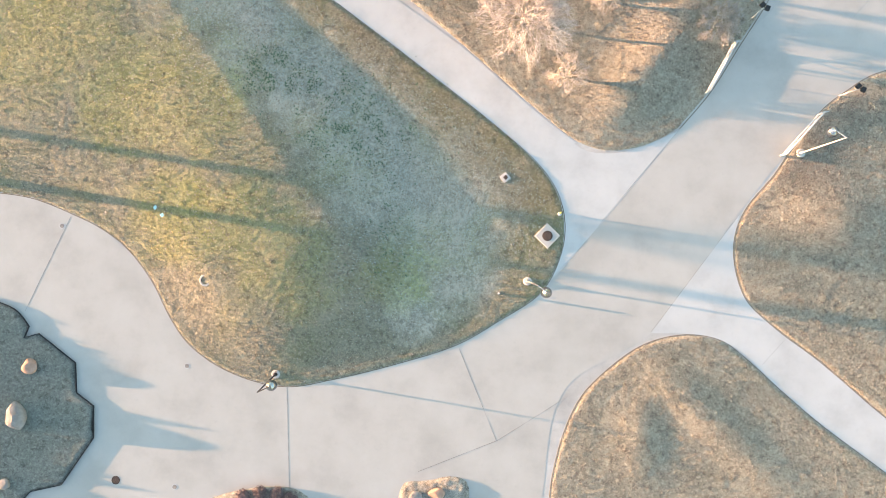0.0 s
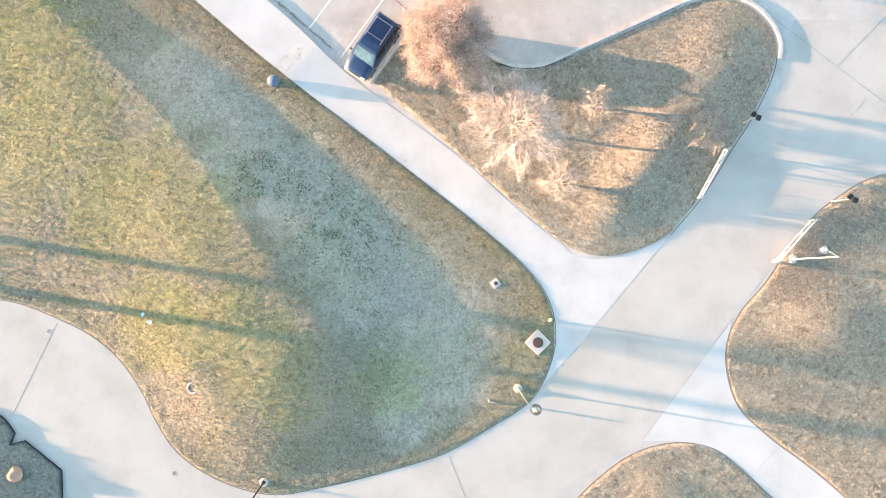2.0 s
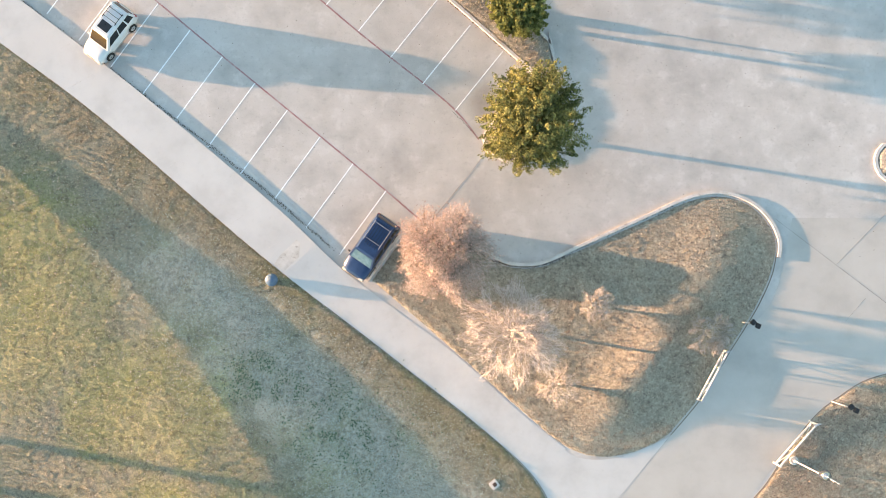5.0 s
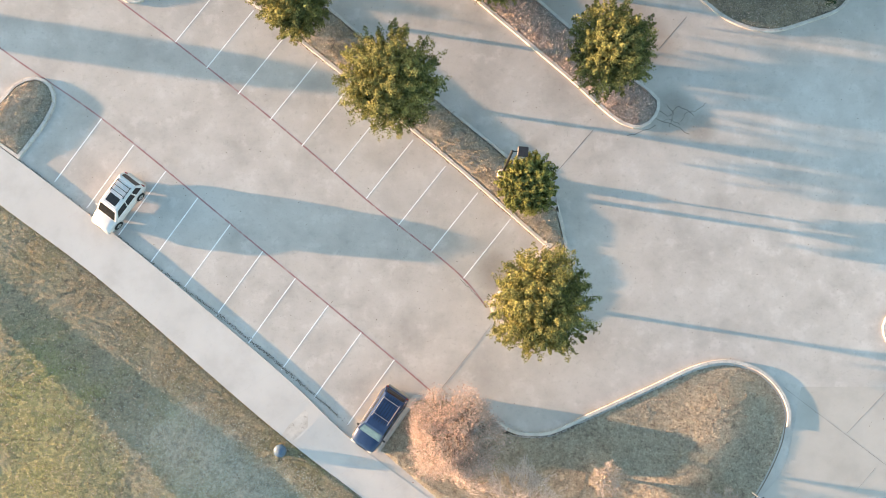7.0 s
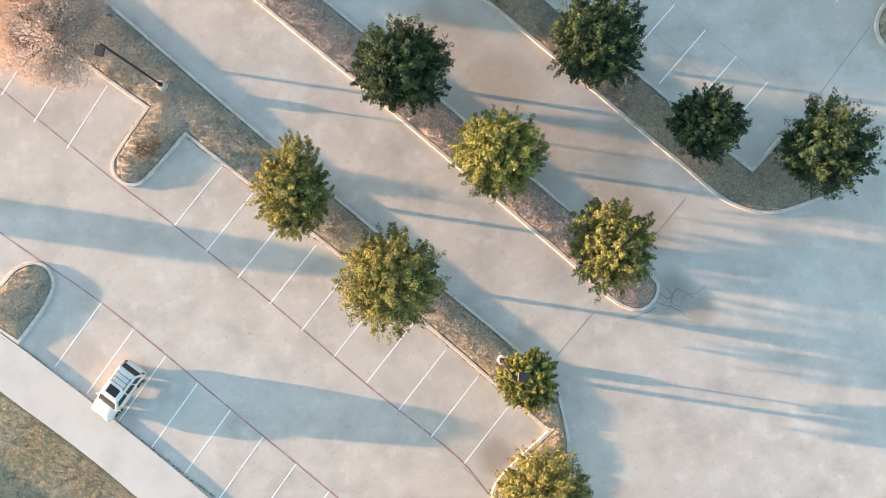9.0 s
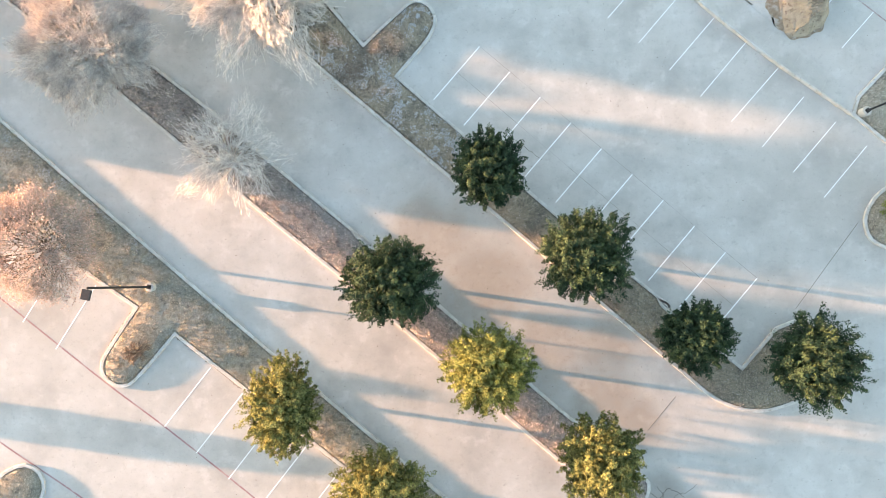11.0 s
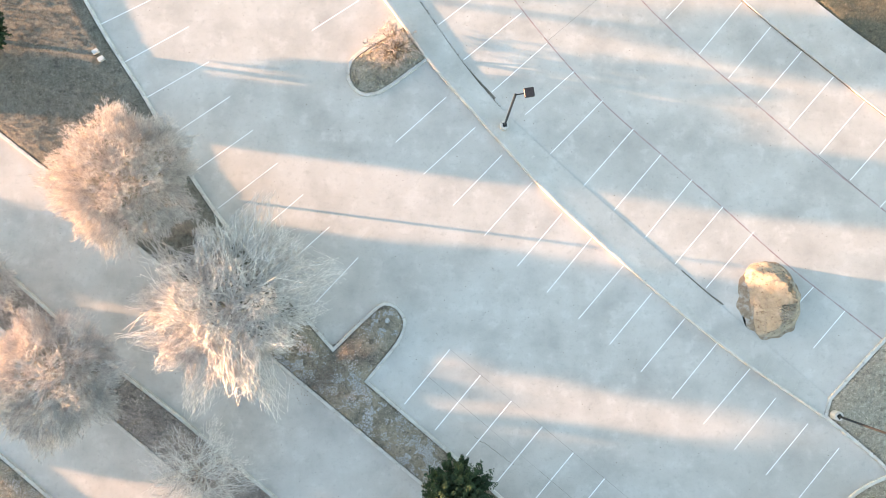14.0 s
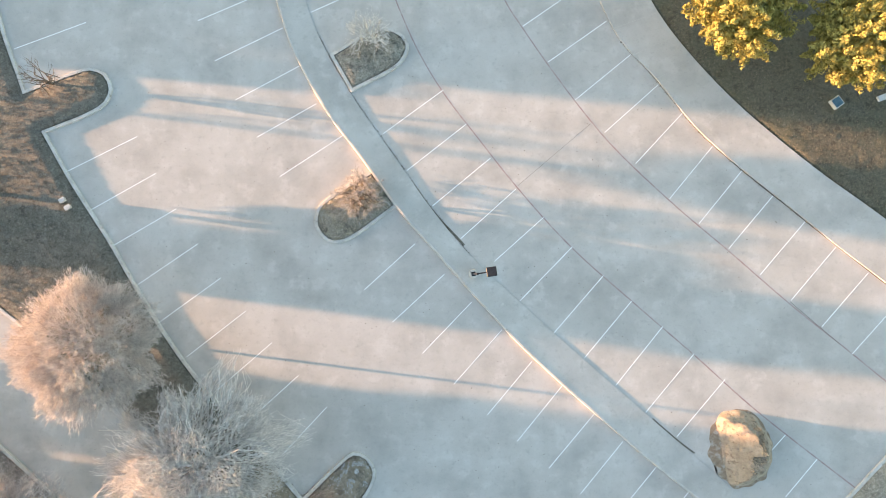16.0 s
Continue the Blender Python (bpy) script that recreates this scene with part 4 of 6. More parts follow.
def tapered(segs, n=4):
    """Tapered sticks: rows of (a, b, radius at a, radius at b)."""
    a, b = np.array([s[0] for s in segs]), np.array([s[1] for s in segs])
    r0, r1 = np.array([s[2] for s in segs])[:, None], np.array([s[3] for s in segs])[:, None]
    w = b - a
    w /= np.linalg.norm(w, axis=1)[:, None] + 1e-9
    ref = np.where(np.abs(w[:, 2:]) < 0.9, [[0, 0, 1.0]], [[1.0, 0, 0]])
    u = np.cross(w, ref)
    u /= np.linalg.norm(u, axis=1)[:, None]
    v = np.cross(w, u)
    rings = []
    for base, r in ((a, r0), (b, r1)):
        for k in range(n):
            t = 2 * math.pi * k / n
            rings.append(base + r * (math.cos(t) * u + math.sin(t) * v))
    verts = np.stack(rings, 1).reshape(-1, 3)
    i = np.arange(len(segs))[:, None] * 2 * n
    k = np.arange(n)
    faces = np.stack([i + k, i + (k + 1) % n, i + n + (k + 1) % n, i + n + k], -1).reshape(-1, 4)
    return verts, faces


def evergreen(at, radius, height, seed, mat, label, low=1.3, stretch=1.0, leaf=0.115, count=34000, clumps=330, lumpy=0.06, cone=0.0, clipped=False):
    """A round-headed evergreen: short trunk, limbs and a dense crown of clumped small leaves with dark gaps; cone narrows it upwards, clipped makes it smooth."""
    rng = np.random.default_rng(seed)
    tree = thing("tree", label, "tree", at=Matrix.Translation((*at, 0.1)))
    half = (height - low) / 2
    mid = low + half
    segs = [((0, 0, -0.1), (0.05, 0.02, low + 0.3), 0.17, 0.13)]
    for k in range(8):
        t = 2 * math.pi * k / 8 + rng.uniform(-0.3, 0.3)
        end = (radius * 0.5 * math.cos(t), radius * 0.5 * math.sin(t), mid + rng.uniform(-0.3, 0.4) * half)
        bend = (end[0] * 0.4, end[1] * 0.4, low + 0.4 * (end[2] - low) + 0.2)
        segs += [((0, 0, low * rng.uniform(0.7, 1.1)), bend, 0.09, 0.06), (bend, end, 0.06, 0.015)]
    segs.append(((0.05, 0.02, low + 0.2), (0.1, 0, mid + 0.4 * half), 0.12, 0.02))
    new("trunk", mesh_from("trunk", *tapered(segs, 6), BARK, True)).parent = tree
    k = np.arange(clumps) + 0.5
    z = 1 - 1.9 * k / clumps
    t = 2.39996 * k + rng.normal(0, 0.2, clumps)
    way = np.column_stack([np.sqrt(1 - z * z) * np.cos(t), np.sqrt(1 - z * z) * np.sin(t), z]) + rng.normal(0, 0.06, (clumps, 3))
    way /= np.linalg.norm(way, axis=1)[:, None]
    lump = 1 + lumpy * (np.sin(way[:, 0] * 3.1 + seed) + np.sin(way[:, 1] * 4.3 + 2 * seed) + 0.7 * np.sin(way[:, 2] * 5 + seed))
    depth = np.where(rng.uniform(0, 1, clumps) < 0.6, rng.uniform(0.84, 1.02, clumps), rng.uniform(0.55, 0.85, clumps))
    depth = np.full(clumps, 0.97) if clipped else depth
    centre = way * (depth * lump)[:, None] * np.array([radius, radius * stretch, half]) * 0.88
    size = rng.uniform(0.08, 0.14, clumps) * radius * (0.7 if clipped else rng.choice([0.75, 1.0, 1.3], clumps))
    own = rng.integers(0, clumps, count)
    jitter = rng.normal(0, 1, (count, 3))
    jitter /= np.linalg.norm(jitter, axis=1)[:, None]
    shoot = way + [0, 0, 0.4] + rng.normal(0, 0.3, (clumps, 3))
    shoot /= np.linalg.norm(shoot, axis=1)[:, None]
    along = rng.uniform(-0.5, 1.0, count)
    pts = centre[own] + jitter * (size[own] * rng.uniform(0.2, 1.0, count) ** 0.5 * (0.8 - 0.45 * along))[:, None] + shoot[own] * (1.8 * size[own] * along)[:, None]
    core = rng.normal(0, 1, (count // 6, 3))
    core *= (rng.uniform(0.35, 0.72, len(core)) / np.linalg.norm(core, axis=1))[:, None] * np.array([[radius, radius * stretch, half]])
    outward = pts / (np.linalg.norm(pts, axis=1)[:, None] + 1e-6) + 0.5 * jitter
    if cone:
        for p in (pts, core):
            p[:, :2] *= (1 - cone * np.clip(0.5 + 0.5 * p[:, 2:] / half, 0, 1))
    for name, spots, way, size in (("crown", pts, outward, leaf), ("inner_foliage", core, core / radius, 2.2 * leaf)):
        tagged(new(name, leaves(rng, spots + [0, 0, mid], way, size, mat, name)), kind="stuff").parent = tree
    return tree


def bare_tree(at, radius, height, seed, label, twig_mat, limb_mat, levels=4, leaf_mat=None, leaf_count=0, thick=0.13, low=0.9, stems=9, twig=0.010, leaf=0.13, limb_levels=3, spurs=0, forks=5, ragged=0.13, spur=0.24, lean=(0, 0)):
    """A leafless tree: limbs fan out and fork again and again up to a lumpy rounded head of fine twigs; some keep dry leaves."""
    rng = np.random.default_rng(seed)
    tree = thing("tree", label, "tree", at=Matrix.Translation((*at, 0.1)))
    heart = np.array([0.0, 0.0, low + 0.30 * (height - low)])
    reach = np.array([radius, radius, height - heart[2]])
    limbs, twigs, tips = [(np.array([0, 0, -0.15]), np.array([0, 0, low]), thick, thick * 0.8)], [], []
    out = {2: (0.44, 0.62), 3: (0.66, 0.82), 4: (0.82, 0.95), 5: (0.90, 1.04)} if levels == 5 else {2: (0.5, 0.70), 3: (0.66, 0.88), 4: (0.80, 1.04)}
    wide = {2: 0.42, 3: 0.22, 4: 0.13, 5: 0.10}

    def head(w):
        return 1 + ragged * (math.sin(5.1 * w[0] + seed) * math.sin(4.3 * w[1] + 2 * seed) + 0.8 * math.sin(9 * w[0] + 7 * w[1] + seed) + 0.6 * math.sin(13 * w[1] - 8 * w[0] + 3 * seed))

    todo = []
    for k in range(stems):
        t = 2.39996 * k + rng.uniform(-0.25, 0.25)
        up = 0.10 + 0.82 * (k + 0.5) / stems
        w = np.array([math.cos(t) * math.sqrt(1 - up * up) + lean[0], math.sin(t) * math.sqrt(1 - up * up) + lean[1], up])
        w /= np.linalg.norm(w)
        todo.append((np.array([0, 0, low * rng.uniform(0.75, 1.0)]), w, rng.uniform(0.26, 0.42), thick * 0.55, 1))
    while todo:
        p, w, f, r, level = todo.pop()
        end = heart + w * reach * f * (head(w) if level > 2 else 1.0)
        bend = (p + end) / 2 + rng.normal(0, 0.06 if level < 3 else 0.13, 3) * np.linalg.norm(end - p) + [0, 0, -0.04 * np.linalg.norm(end - p)]
        into = limbs if level <= limb_levels else twigs
        into += [(p, bend, max(r, twig), max(0.8 * r, twig * 0.9)), (bend, end, max(0.8 * r, twig * 0.9), max(0.6 * r, twig * 0.5))]
        if level >= levels - 1:
            tips += [bend, end]
        if level < levels:
            for k in range(forks + (level == 1)):
                e = w + rng.normal(0, wide[level + 1], 3)
                e[2] = max(e[2], -0.25)
                e /= np.linalg.norm(e)
                start = bend if k < (forks // 2 if level < 3 else 1) else end
                todo.append((start, e, rng.uniform(*out[level + 1]), r * 0.55, level + 1))
    if spurs:
        ends = [s for s in twigs if np.linalg.norm((s[1] - heart) / reach) > 0.45]
        a, w = np.array([s[0] for s in ends]), np.array([s[1] - s[0] for s in ends])
        own = rng.integers(0, len(a), spurs)
        root = a[own] + w[own] * rng.uniform(0.35, 1.0, (spurs, 1))
        way = 0.7 * w[own] / (np.linalg.norm(w[own], axis=1)[:, None] + 1e-9) + 0.5 * (root - heart) / reach + rng.normal(0, 0.55, (spurs, 3))
        way *= spur * rng.uniform(0.4, 1.3, (spurs, 1)) / np.linalg.norm(way, axis=1)[:, None]
        side = np.cross(way, rng.normal(0, 1, (spurs, 3)))
        side *= 0.011 / (np.linalg.norm(side, axis=1)[:, None] + 1e-9)
        verts = np.stack([root - side, root + side, root + way], 1).reshape(-1, 3)
        tagged(new("twigwork", mesh_from("twigwork", verts, np.arange(3 * spurs).reshape(-1, 3), twig_mat)), kind="stuff").parent = tree
    new("trunk", mesh_from("trunk", *tapered(limbs, 6), limb_mat, True)).parent = tree
    tagged(new("crown", mesh_from("crown", *tapered(twigs, 3), twig_mat)), kind="stuff").parent = tree
    if leaf_count:
        tips = np.array(tips)
        pts = tips[rng.integers(0, len(tips), leaf_count)] + rng.normal(0, 0.2, (leaf_count, 3))
        tagged(new("foliage", leaves(rng, pts, rng.normal(0, 1, (leaf_count, 3)), leaf, leaf_mat, "foliage")), kind="stuff").parent = tree
    return tree


OAK = "round evergreen oak with olive-green leaves in a parking island"
for k, (at, radius, height, mat, stretch) in enumerate((
        ((8.05, 26.6), 3.35, 7.6, OAK_LEAF, 1.22), ((7.14, 34.42), 2.0, 4.6, GOLD_LEAF, 1.0), ((-1.98, 40.85), 3.5, 7.6, OAK_LEAF, 1.05), ((-8.44, 46.79), 2.7, 7.0, OAK_LEAF, 1.25),
        ((12.56, 43.34), 3.0, 6.8, OAK_LEAF, 1.0), ((5.22, 49.39), 3.1, 6.8, GOLD_LEAF, 1.0), ((-1.35, 55.04), 3.3, 7.2, DEEP_LEAF, 1.0), ((11.53, 56.89), 3.2, 7.2, DEEP_LEAF, 1.0),
        ((18.83, 51.55), 2.5, 6.0, DEEP_LEAF, 0.95), ((26.60, 49.95), 3.2, 6.8, DEEP_LEAF, 1.0), ((5.18, 62.68), 2.6, 6.2, DEEP_LEAF, 1.0))):
    tagged(evergreen(at, radius, height, 11 + k, mat, OAK if mat is OAK_LEAF else "sunlit yellow-green evergreen oak in a parking island" if mat is GOLD_LEAF else "round dark-green evergreen oak in a parking island", stretch=stretch), group="evergreen oaks of the car park")

bare_tree((2.66, 17.97), 3.1, 6.4, 31, "small tree with dry pinkish-orange leaves beside the dark car", TWIG_TAN, BARK, leaf_mat=DRY_LEAF, leaf_count=12500, stems=14, leaf=0.095, low=2.2, spurs=7000, ragged=0.1)
bare_tree((7.15, 12.94), 3.4, 4.8, 32, "bare tree with pale straw-coloured twigs on the dry lawn", TWIG_PINK, PALE_BARK, stems=14, thick=0.1, forks=4, ragged=0.15, low=2.1, spurs=7000, spur=0.34)
bare_tree((-25.22, 57.33), 4.1, 6.8, 33, "spreading tree holding dry orange leaves", TWIG_TAN, BARK, leaf_mat=DRY_LEAF, leaf_count=16000, stems=14, leaf=0.11, low=2.4, spurs=7000, ragged=0.1)
bare_tree((-16.45, 84.03), 4.8, 9.3, 34, "bare tree with dense pinkish twigs at the lot's edge", TWIG_PINK, PALE_BARK, low=4.4, stems=22, thick=0.10, spurs=80000, spur=0.34, ragged=0.09)
bare_tree((-10.32, 75.48), 6.2, 7.2, 35, "wide bare tree with pale whitish branches", TWIG_PALE, WHITE_BARK, low=3.3, stems=22, thick=0.18, ragged=0.22, twig=0.008, spurs=80000, spur=0.26)
bare_tree((-21.84, 71.09), 4.7, 6.8, 36, "bare tree with pale tan twigs in a long island", TWIG_PINK, PALE_BARK, low=3.4, stems=19, thick=0.14, spurs=58000, ragged=0.12, spur=0.32)
bare_tree((-12.70, 63.90), 3.6, 5.0, 37, "thin bare tree with sparse pale branches", TWIG_PALE, WHITE_BARK, low=1.5, stems=13, thick=0.14, forks=4, spurs=9000, spur=0.26, ragged=0.18)
bare_tree((-28.21, 77.73), 3.2, 6.0, 38, "bare tree with pale twigs", TWIG_PALE, PALE_BARK, low=2.0, stems=11, spurs=15000)
SAPLING = "small bare tree with thin dark branches"
for spot, radius, height, seed, mats in (((12.90, 14.71), 1.1, 2.4, 41, (TWIG_TAN, PALE_BARK)), ((10.25, 9.33), 1.5, 2.6, 42, (TWIG_TAN, PALE_BARK)), ((20.57, 13.08), 1.3, 2.6, 43, (TWIG_TAN, PALE_BARK)),
                                         ((-21.91, 102.92), 1.7, 3.4, 44, (BARK, BARK)), ((1.64, 105.75), 1.6, 3.6, 45, (TWIG_PALE, WHITE_BARK)), ((0.75, 94.07), 1.8, 2.0, 46, (TWIG_TAN, BARK)), ((-19.66, 50.05), 0.8, 1.5, 47, (BARK, BARK))):
    bare_tree(spot, radius, height, seed, SAPLING, *mats, forks=2 if seed == 44 else 3, stems=6 if seed == 44 else 9, thick=0.12 if seed in (44, 45) else 0.09, low=0.3, ragged=0.2, spur=0.25, spurs=6500 if seed in (43, 46) else 300 if seed == 44 else 900)
GOLD = "golden-yellow bushy tree at the edge of a shaded lawn"
for spot, radius, height, seed in (((26.93, 105.97), 3.7, 7.5, 51), ((34.76, 104.05), 3.6, 7.5, 52)):
    evergreen(spot, radius, height, seed, AUTUMN_LEAF, GOLD, leaf=0.17, clumps=190, count=24000, lumpy=0.1)
evergreen((-28.34, 95.20), 2.0, 4.0, 53, DEEP_LEAF, "dark green shrub tree on the lawn island")
evergreen((34.14, 60.42), 1.5, 3.2, 54, GOLD_LEAF, "yellowing evergreen shrub in a rounded island", low=0.6, count=8000, clumps=120)

# unseen trees beyond the field, placed to cast long shadows over the car park
ROW = "tall evergreen tree out of view beyond the lawn, placed for its shadow"
# the 70.0 tree is an extra blocker that shades only the aisles
for q, radius, height, low, seed in ((107.0, 4.0, 11.0, 0.1, 61), (88.2, 2.75, 11.5, 0.1, 62), (76.4, 4.3, 11.0, 0.1, 63), (109.5, 3.0, 9.0, 0.1, 68), (117.0, 3.6, 9.0, 0.1, 69), (64.2, 4.5, 11.0, 0.1, 65), (70.0, 2.4, 5.1, 0.1, 70), (41.0, 1.2, 4.4, 1.0, 66), (112.5, 3.6, 9.0, 0.1, 67), (102.6, 1.5, 5.0, 0.1, 73), (98.4, 2.8, 11.0, 5.8, 74)):
    tagged(evergreen((-62, q + 8.7), radius, height, seed, DEEP_LEAF, ROW, low=low, count=9000, leaf=0.36, clumps=300, lumpy=0.02, clipped=True), group="tree row beyond the lawn")
# unseen shrubs, sized only so that their shade covers the planting bed
for k in range(7):
    y, radius, height, seed = -7.2 - 1.9 * k, 2.2, (0.75, 1.1, 1.02, 1.05, 1.05, 1.0, 0.95)[k], 602 + k
    tagged(evergreen((-40, y), radius, height, seed, DEEP_LEAF, "low evergreen shrub out of view, added to shade the planting bed", low=-0.3, count=9000, leaf=0.2, clumps=400, lumpy=0.02, clipped=True), group="hedge shrubs beside the plaza")
for y, height, seed in ((-12.2, 1.75, 79), (-17.1, 1.45, 80)):
    evergreen((-40, y), 1.35, height, seed, DEEP_LEAF, "pointed dark conifer beside the plaza", low=0.0, count=9000, leaf=0.14, clumps=400, cone=0.9, lumpy=0.02, clipped=True)
for q, x, seed in ((0.6, -66, 71), (-2.9, -48, 72)):
    bare_tree((x, q - x * math.tan(radians(8.0))), 4.0, 10.0, seed, "tall bare tree with a stout trunk beyond the lawn", TWIG_TAN, BARK, forks=2, stems=5, thick=0.33, low=6.0)


# ---- vehicles ----
def loft(b, rings):
    k = len(rings[0])
    verts = [p for r in rings for p in r]
    faces = [(i * k + a, i * k + (a + 1) % k, (i + 1) * k + (a + 1) % k, (i + 1) * k + a) for i in range(len(rings) - 1) for a in range(k)]
    faces += [tuple(range(k - 1, -1, -1)), tuple((len(rings) - 1) * k + a for a in range(k))]
    return b.add(verts, faces)


def pane(corners, span, centre, lift=0.012):
    """A thin pane on a face given by four corners (low a, low b, high b, high a); span: u0, u1, v0, v1."""
    a, b, c, d = (Vector(p) for p in corners)
    at = lambda u, v: (a.lerp(b, u)).lerp(d.lerp(c, u), v)
    u0, u1, v0, v1 = span
    quad = [at(u0, v0), at(u1, v0), at(u1, v1), at(u0, v1)]
    n = (quad[1] - quad[0]).cross(quad[3] - quad[0]).normalized()
    if n.dot(quad[0] - Vector(centre)) < 0:
        n = -n
    return Build().add([q - n * 0.01 for q in quad] + [q + n * lift for q in quad], [(0, 1, 2, 3), (7, 6, 5, 4)] + [(i, (i + 1) % 4, 4 + (i + 1) % 4, 4 + i) for i in range(4)])


def suv(at, turn, long, wide, high, paint, cladding, label, sunroof):
    """A sport utility car; it looks along its own x."""
    car = thing("car", label, "car", at=pose(*at, 0, 0, 0, turn))
    h, w = long / 2, wide / 2
    belt = 0.58 * high
    rings = []
    for x, side, low, top in ((-h, 0.80, 0.42, belt - 0.16), (-h + 0.06, 0.93, 0.34, belt - 0.04), (-h + 0.5, 1.0, 0.30, belt), (-0.4, 1.0, 0.28, belt), (h - 1.32, 1.0, 0.28, belt - 0.02), (h - 0.75, 0.98, 0.30, belt - 0.07),
                              (h - 0.28, 0.93, 0.33, belt - 0.15), (h - 0.08, 0.84, 0.38, belt - 0.25), (h, 0.68, 0.42, belt - 0.36)):
        s = side * w
        rings.append([(x, -0.86 * s, low), (x, -s, low + 0.12), (x, -s, top - 0.16), (x, -0.93 * s, top - 0.02), (x, -0.5 * s, top + 0.03), (x, 0.5 * s, top + 0.03), (x, 0.93 * s, top - 0.02), (x, s, top - 0.16), (x, s, low + 0.12), (x, 0.86 * s, low)])
    part("body", loft(Build(), rings), paint, car, smooth=True)
    part("cladding", Build().box((0, 0, 0.36), (long - 0.5, wide + 0.03, 0.2), bevel=0.05), cladding, car, "lower side cladding")
    for x, name in ((h - 0.06, "front_bumper"), (-h + 0.04, "rear_bumper")):
        part(name, Build().box((x, 0, 0.47), (0.22, wide * 0.9, 0.24), bevel=0.08), cladding, car)
    b0, b1, r0, r1 = h - 1.05, -h + 0.05, h - 1.72, -h + 0.28
    wb, wr = 0.94 * w, 0.80 * w
    base = [(b0, -wb, belt), (b0, wb, belt), (b1, wb, belt), (b1, -wb, belt)]
    edge = [(r0, -wr, high - 0.07), (r0, wr, high - 0.07), (r1, wr, high - 0.07), (r1, -wr, high - 0.07)]
    top = [(r0 - 0.14, -wr + 0.13, high), (r0 - 0.14, wr - 0.13, high), (r1 + 0.12, wr - 0.13, high), (r1 + 0.12, -wr + 0.13, high)]
    part("roof", loft(Build(), [base, edge, top]), paint, car)
    mid = (0, 0, belt)
    part("windscreen", pane((base[0], base[1], edge[1], edge[0]), (0.07, 0.93, 0.06, 0.92), mid), GLASS_DARK if sunroof else SKY_TONE_GLASS, car, "dark windscreen")
    part("rear_window", pane((base[3], base[2], edge[2], edge[3]), (0.08, 0.92, 0.15, 0.9), mid), GLASS_DARK, car)
    for lo, hi, s0, s1 in ((base[0], base[3], edge[0], edge[3]), (base[1], base[2], edge[1], edge[2])):
        for u0, u1 in ((0.10, 0.42), (0.45, 0.72), (0.76, 0.95)):
            part("side_window", pane((lo, hi, s1, s0), (u0, u1, 0.10, 0.90), mid), GLASS_DARK, car)
    if sunroof:
        part("sunroof", Build().box((r0 - 0.62, 0, high + 0.004), (0.62, 0.86, 0.025), bevel=0.01), GLASS_DARK, car, "dark glass sunroof")
    for y in (-wr + 0.16, wr - 0.16):
        rail = Build().tube((r0 - 0.75 - 0.3 * sunroof, y, high + 0.07), (r1 + 0.25, y, high + 0.07), 0.022, n=6)
        for x in (r0 - 0.8 - 0.3 * sunroof, (r0 + r1) / 2, r1 + 0.3):
            rail.box((x, y, high + 0.03), (0.08, 0.04, 0.08))
        part("roof_rail", rail, BLACK_METAL if sunroof else PALE_METAL, car)
    span = (r0 - 1.0 - 0.2 * sunroof, r1 + 0.35)
    for k in range(3 if sunroof else 2):
        x = span[0] + (span[1] - span[0]) * k / (2 if sunroof else 1)
        part("rack_bar", Build().tube((x, -wr + 0.16, high + 0.075), (x, wr - 0.16, high + 0.075), 0.02, n=6), BLACK_METAL if sunroof else PALE_METAL, car)
    for k in range(5):
        y = (-2 + k) * 0.2
        part("roof_rib", Build().box(((r0 + r1) / 2 - 0.3, y, high + 0.006), (abs(r0 - r1) * (0.5 if sunroof else 0.75), 0.03, 0.018)), paint if sunroof else BLACK_METAL, car)
    for y in (-1, 1):
        part("wing_mirror", Build().box((b0 - 0.25, y * (w + 0.09), belt + 0.06), (0.12, 0.2, 0.16), bevel=0.04), paint if sunroof else CAR_TRIM, car)
        part("headlight", Build().box((h - 0.13, y * w * 0.66, belt - 0.30), (0.2, 0.36, 0.14), bevel=0.04), LENS, car)
        part("tail_light", Build().box((-h + 0.06, y * w * 0.82, belt - 0.16), (0.12, 0.18, 0.36), bevel=0.03), RED_LENS, car)
        for x in (h - 0.86, -h + 0.86):
            wheel = part("wheel", Build().lathe((0, 0, 0), [(0.20, -0.12), (0.33, -0.11), (0.36, -0.07), (0.36, 0.07), (0.33, 0.11), (0.20, 0.10)], 24, pose(x, y * (w - 0.07), 0.36, 90, 0, 0)), RUBBER, car, "black tyre")
            part("rim", Build().lathe((0, 0, 0), [(0.21, -0.115), (0.19, -0.125), (0.05, -0.135), (0.05, 0.135), (0.19, 0.125), (0.21, 0.115)], 16, pose(x, y * (w - 0.07), 0.36, 90, 0, 0)), ALLOY, wheel)
            part("wheel_arch", Build().lathe((0, 0, 0), [(0.40, -0.02), (0.45, -0.02), (0.45, 0.02), (0.40, 0.02), (0.40, -0.02)], 24, pose(x, y * (w - 0.005), 0.37, 90, 0, 0), caps=False), cladding, car)
    part("grille", Build().box((h - 0.03, 0, belt - 0.34), (0.06, 0.7, 0.14), bevel=0.02), CAR_TRIM, car)
    return car


def heading(a, b):
    return math.degrees(math.atan2(b[1] - a[1], b[0] - a[0]))


def between(a, b):
    return ((a[0] + b[0]) / 2, (a[1] + b[1]) / 2)


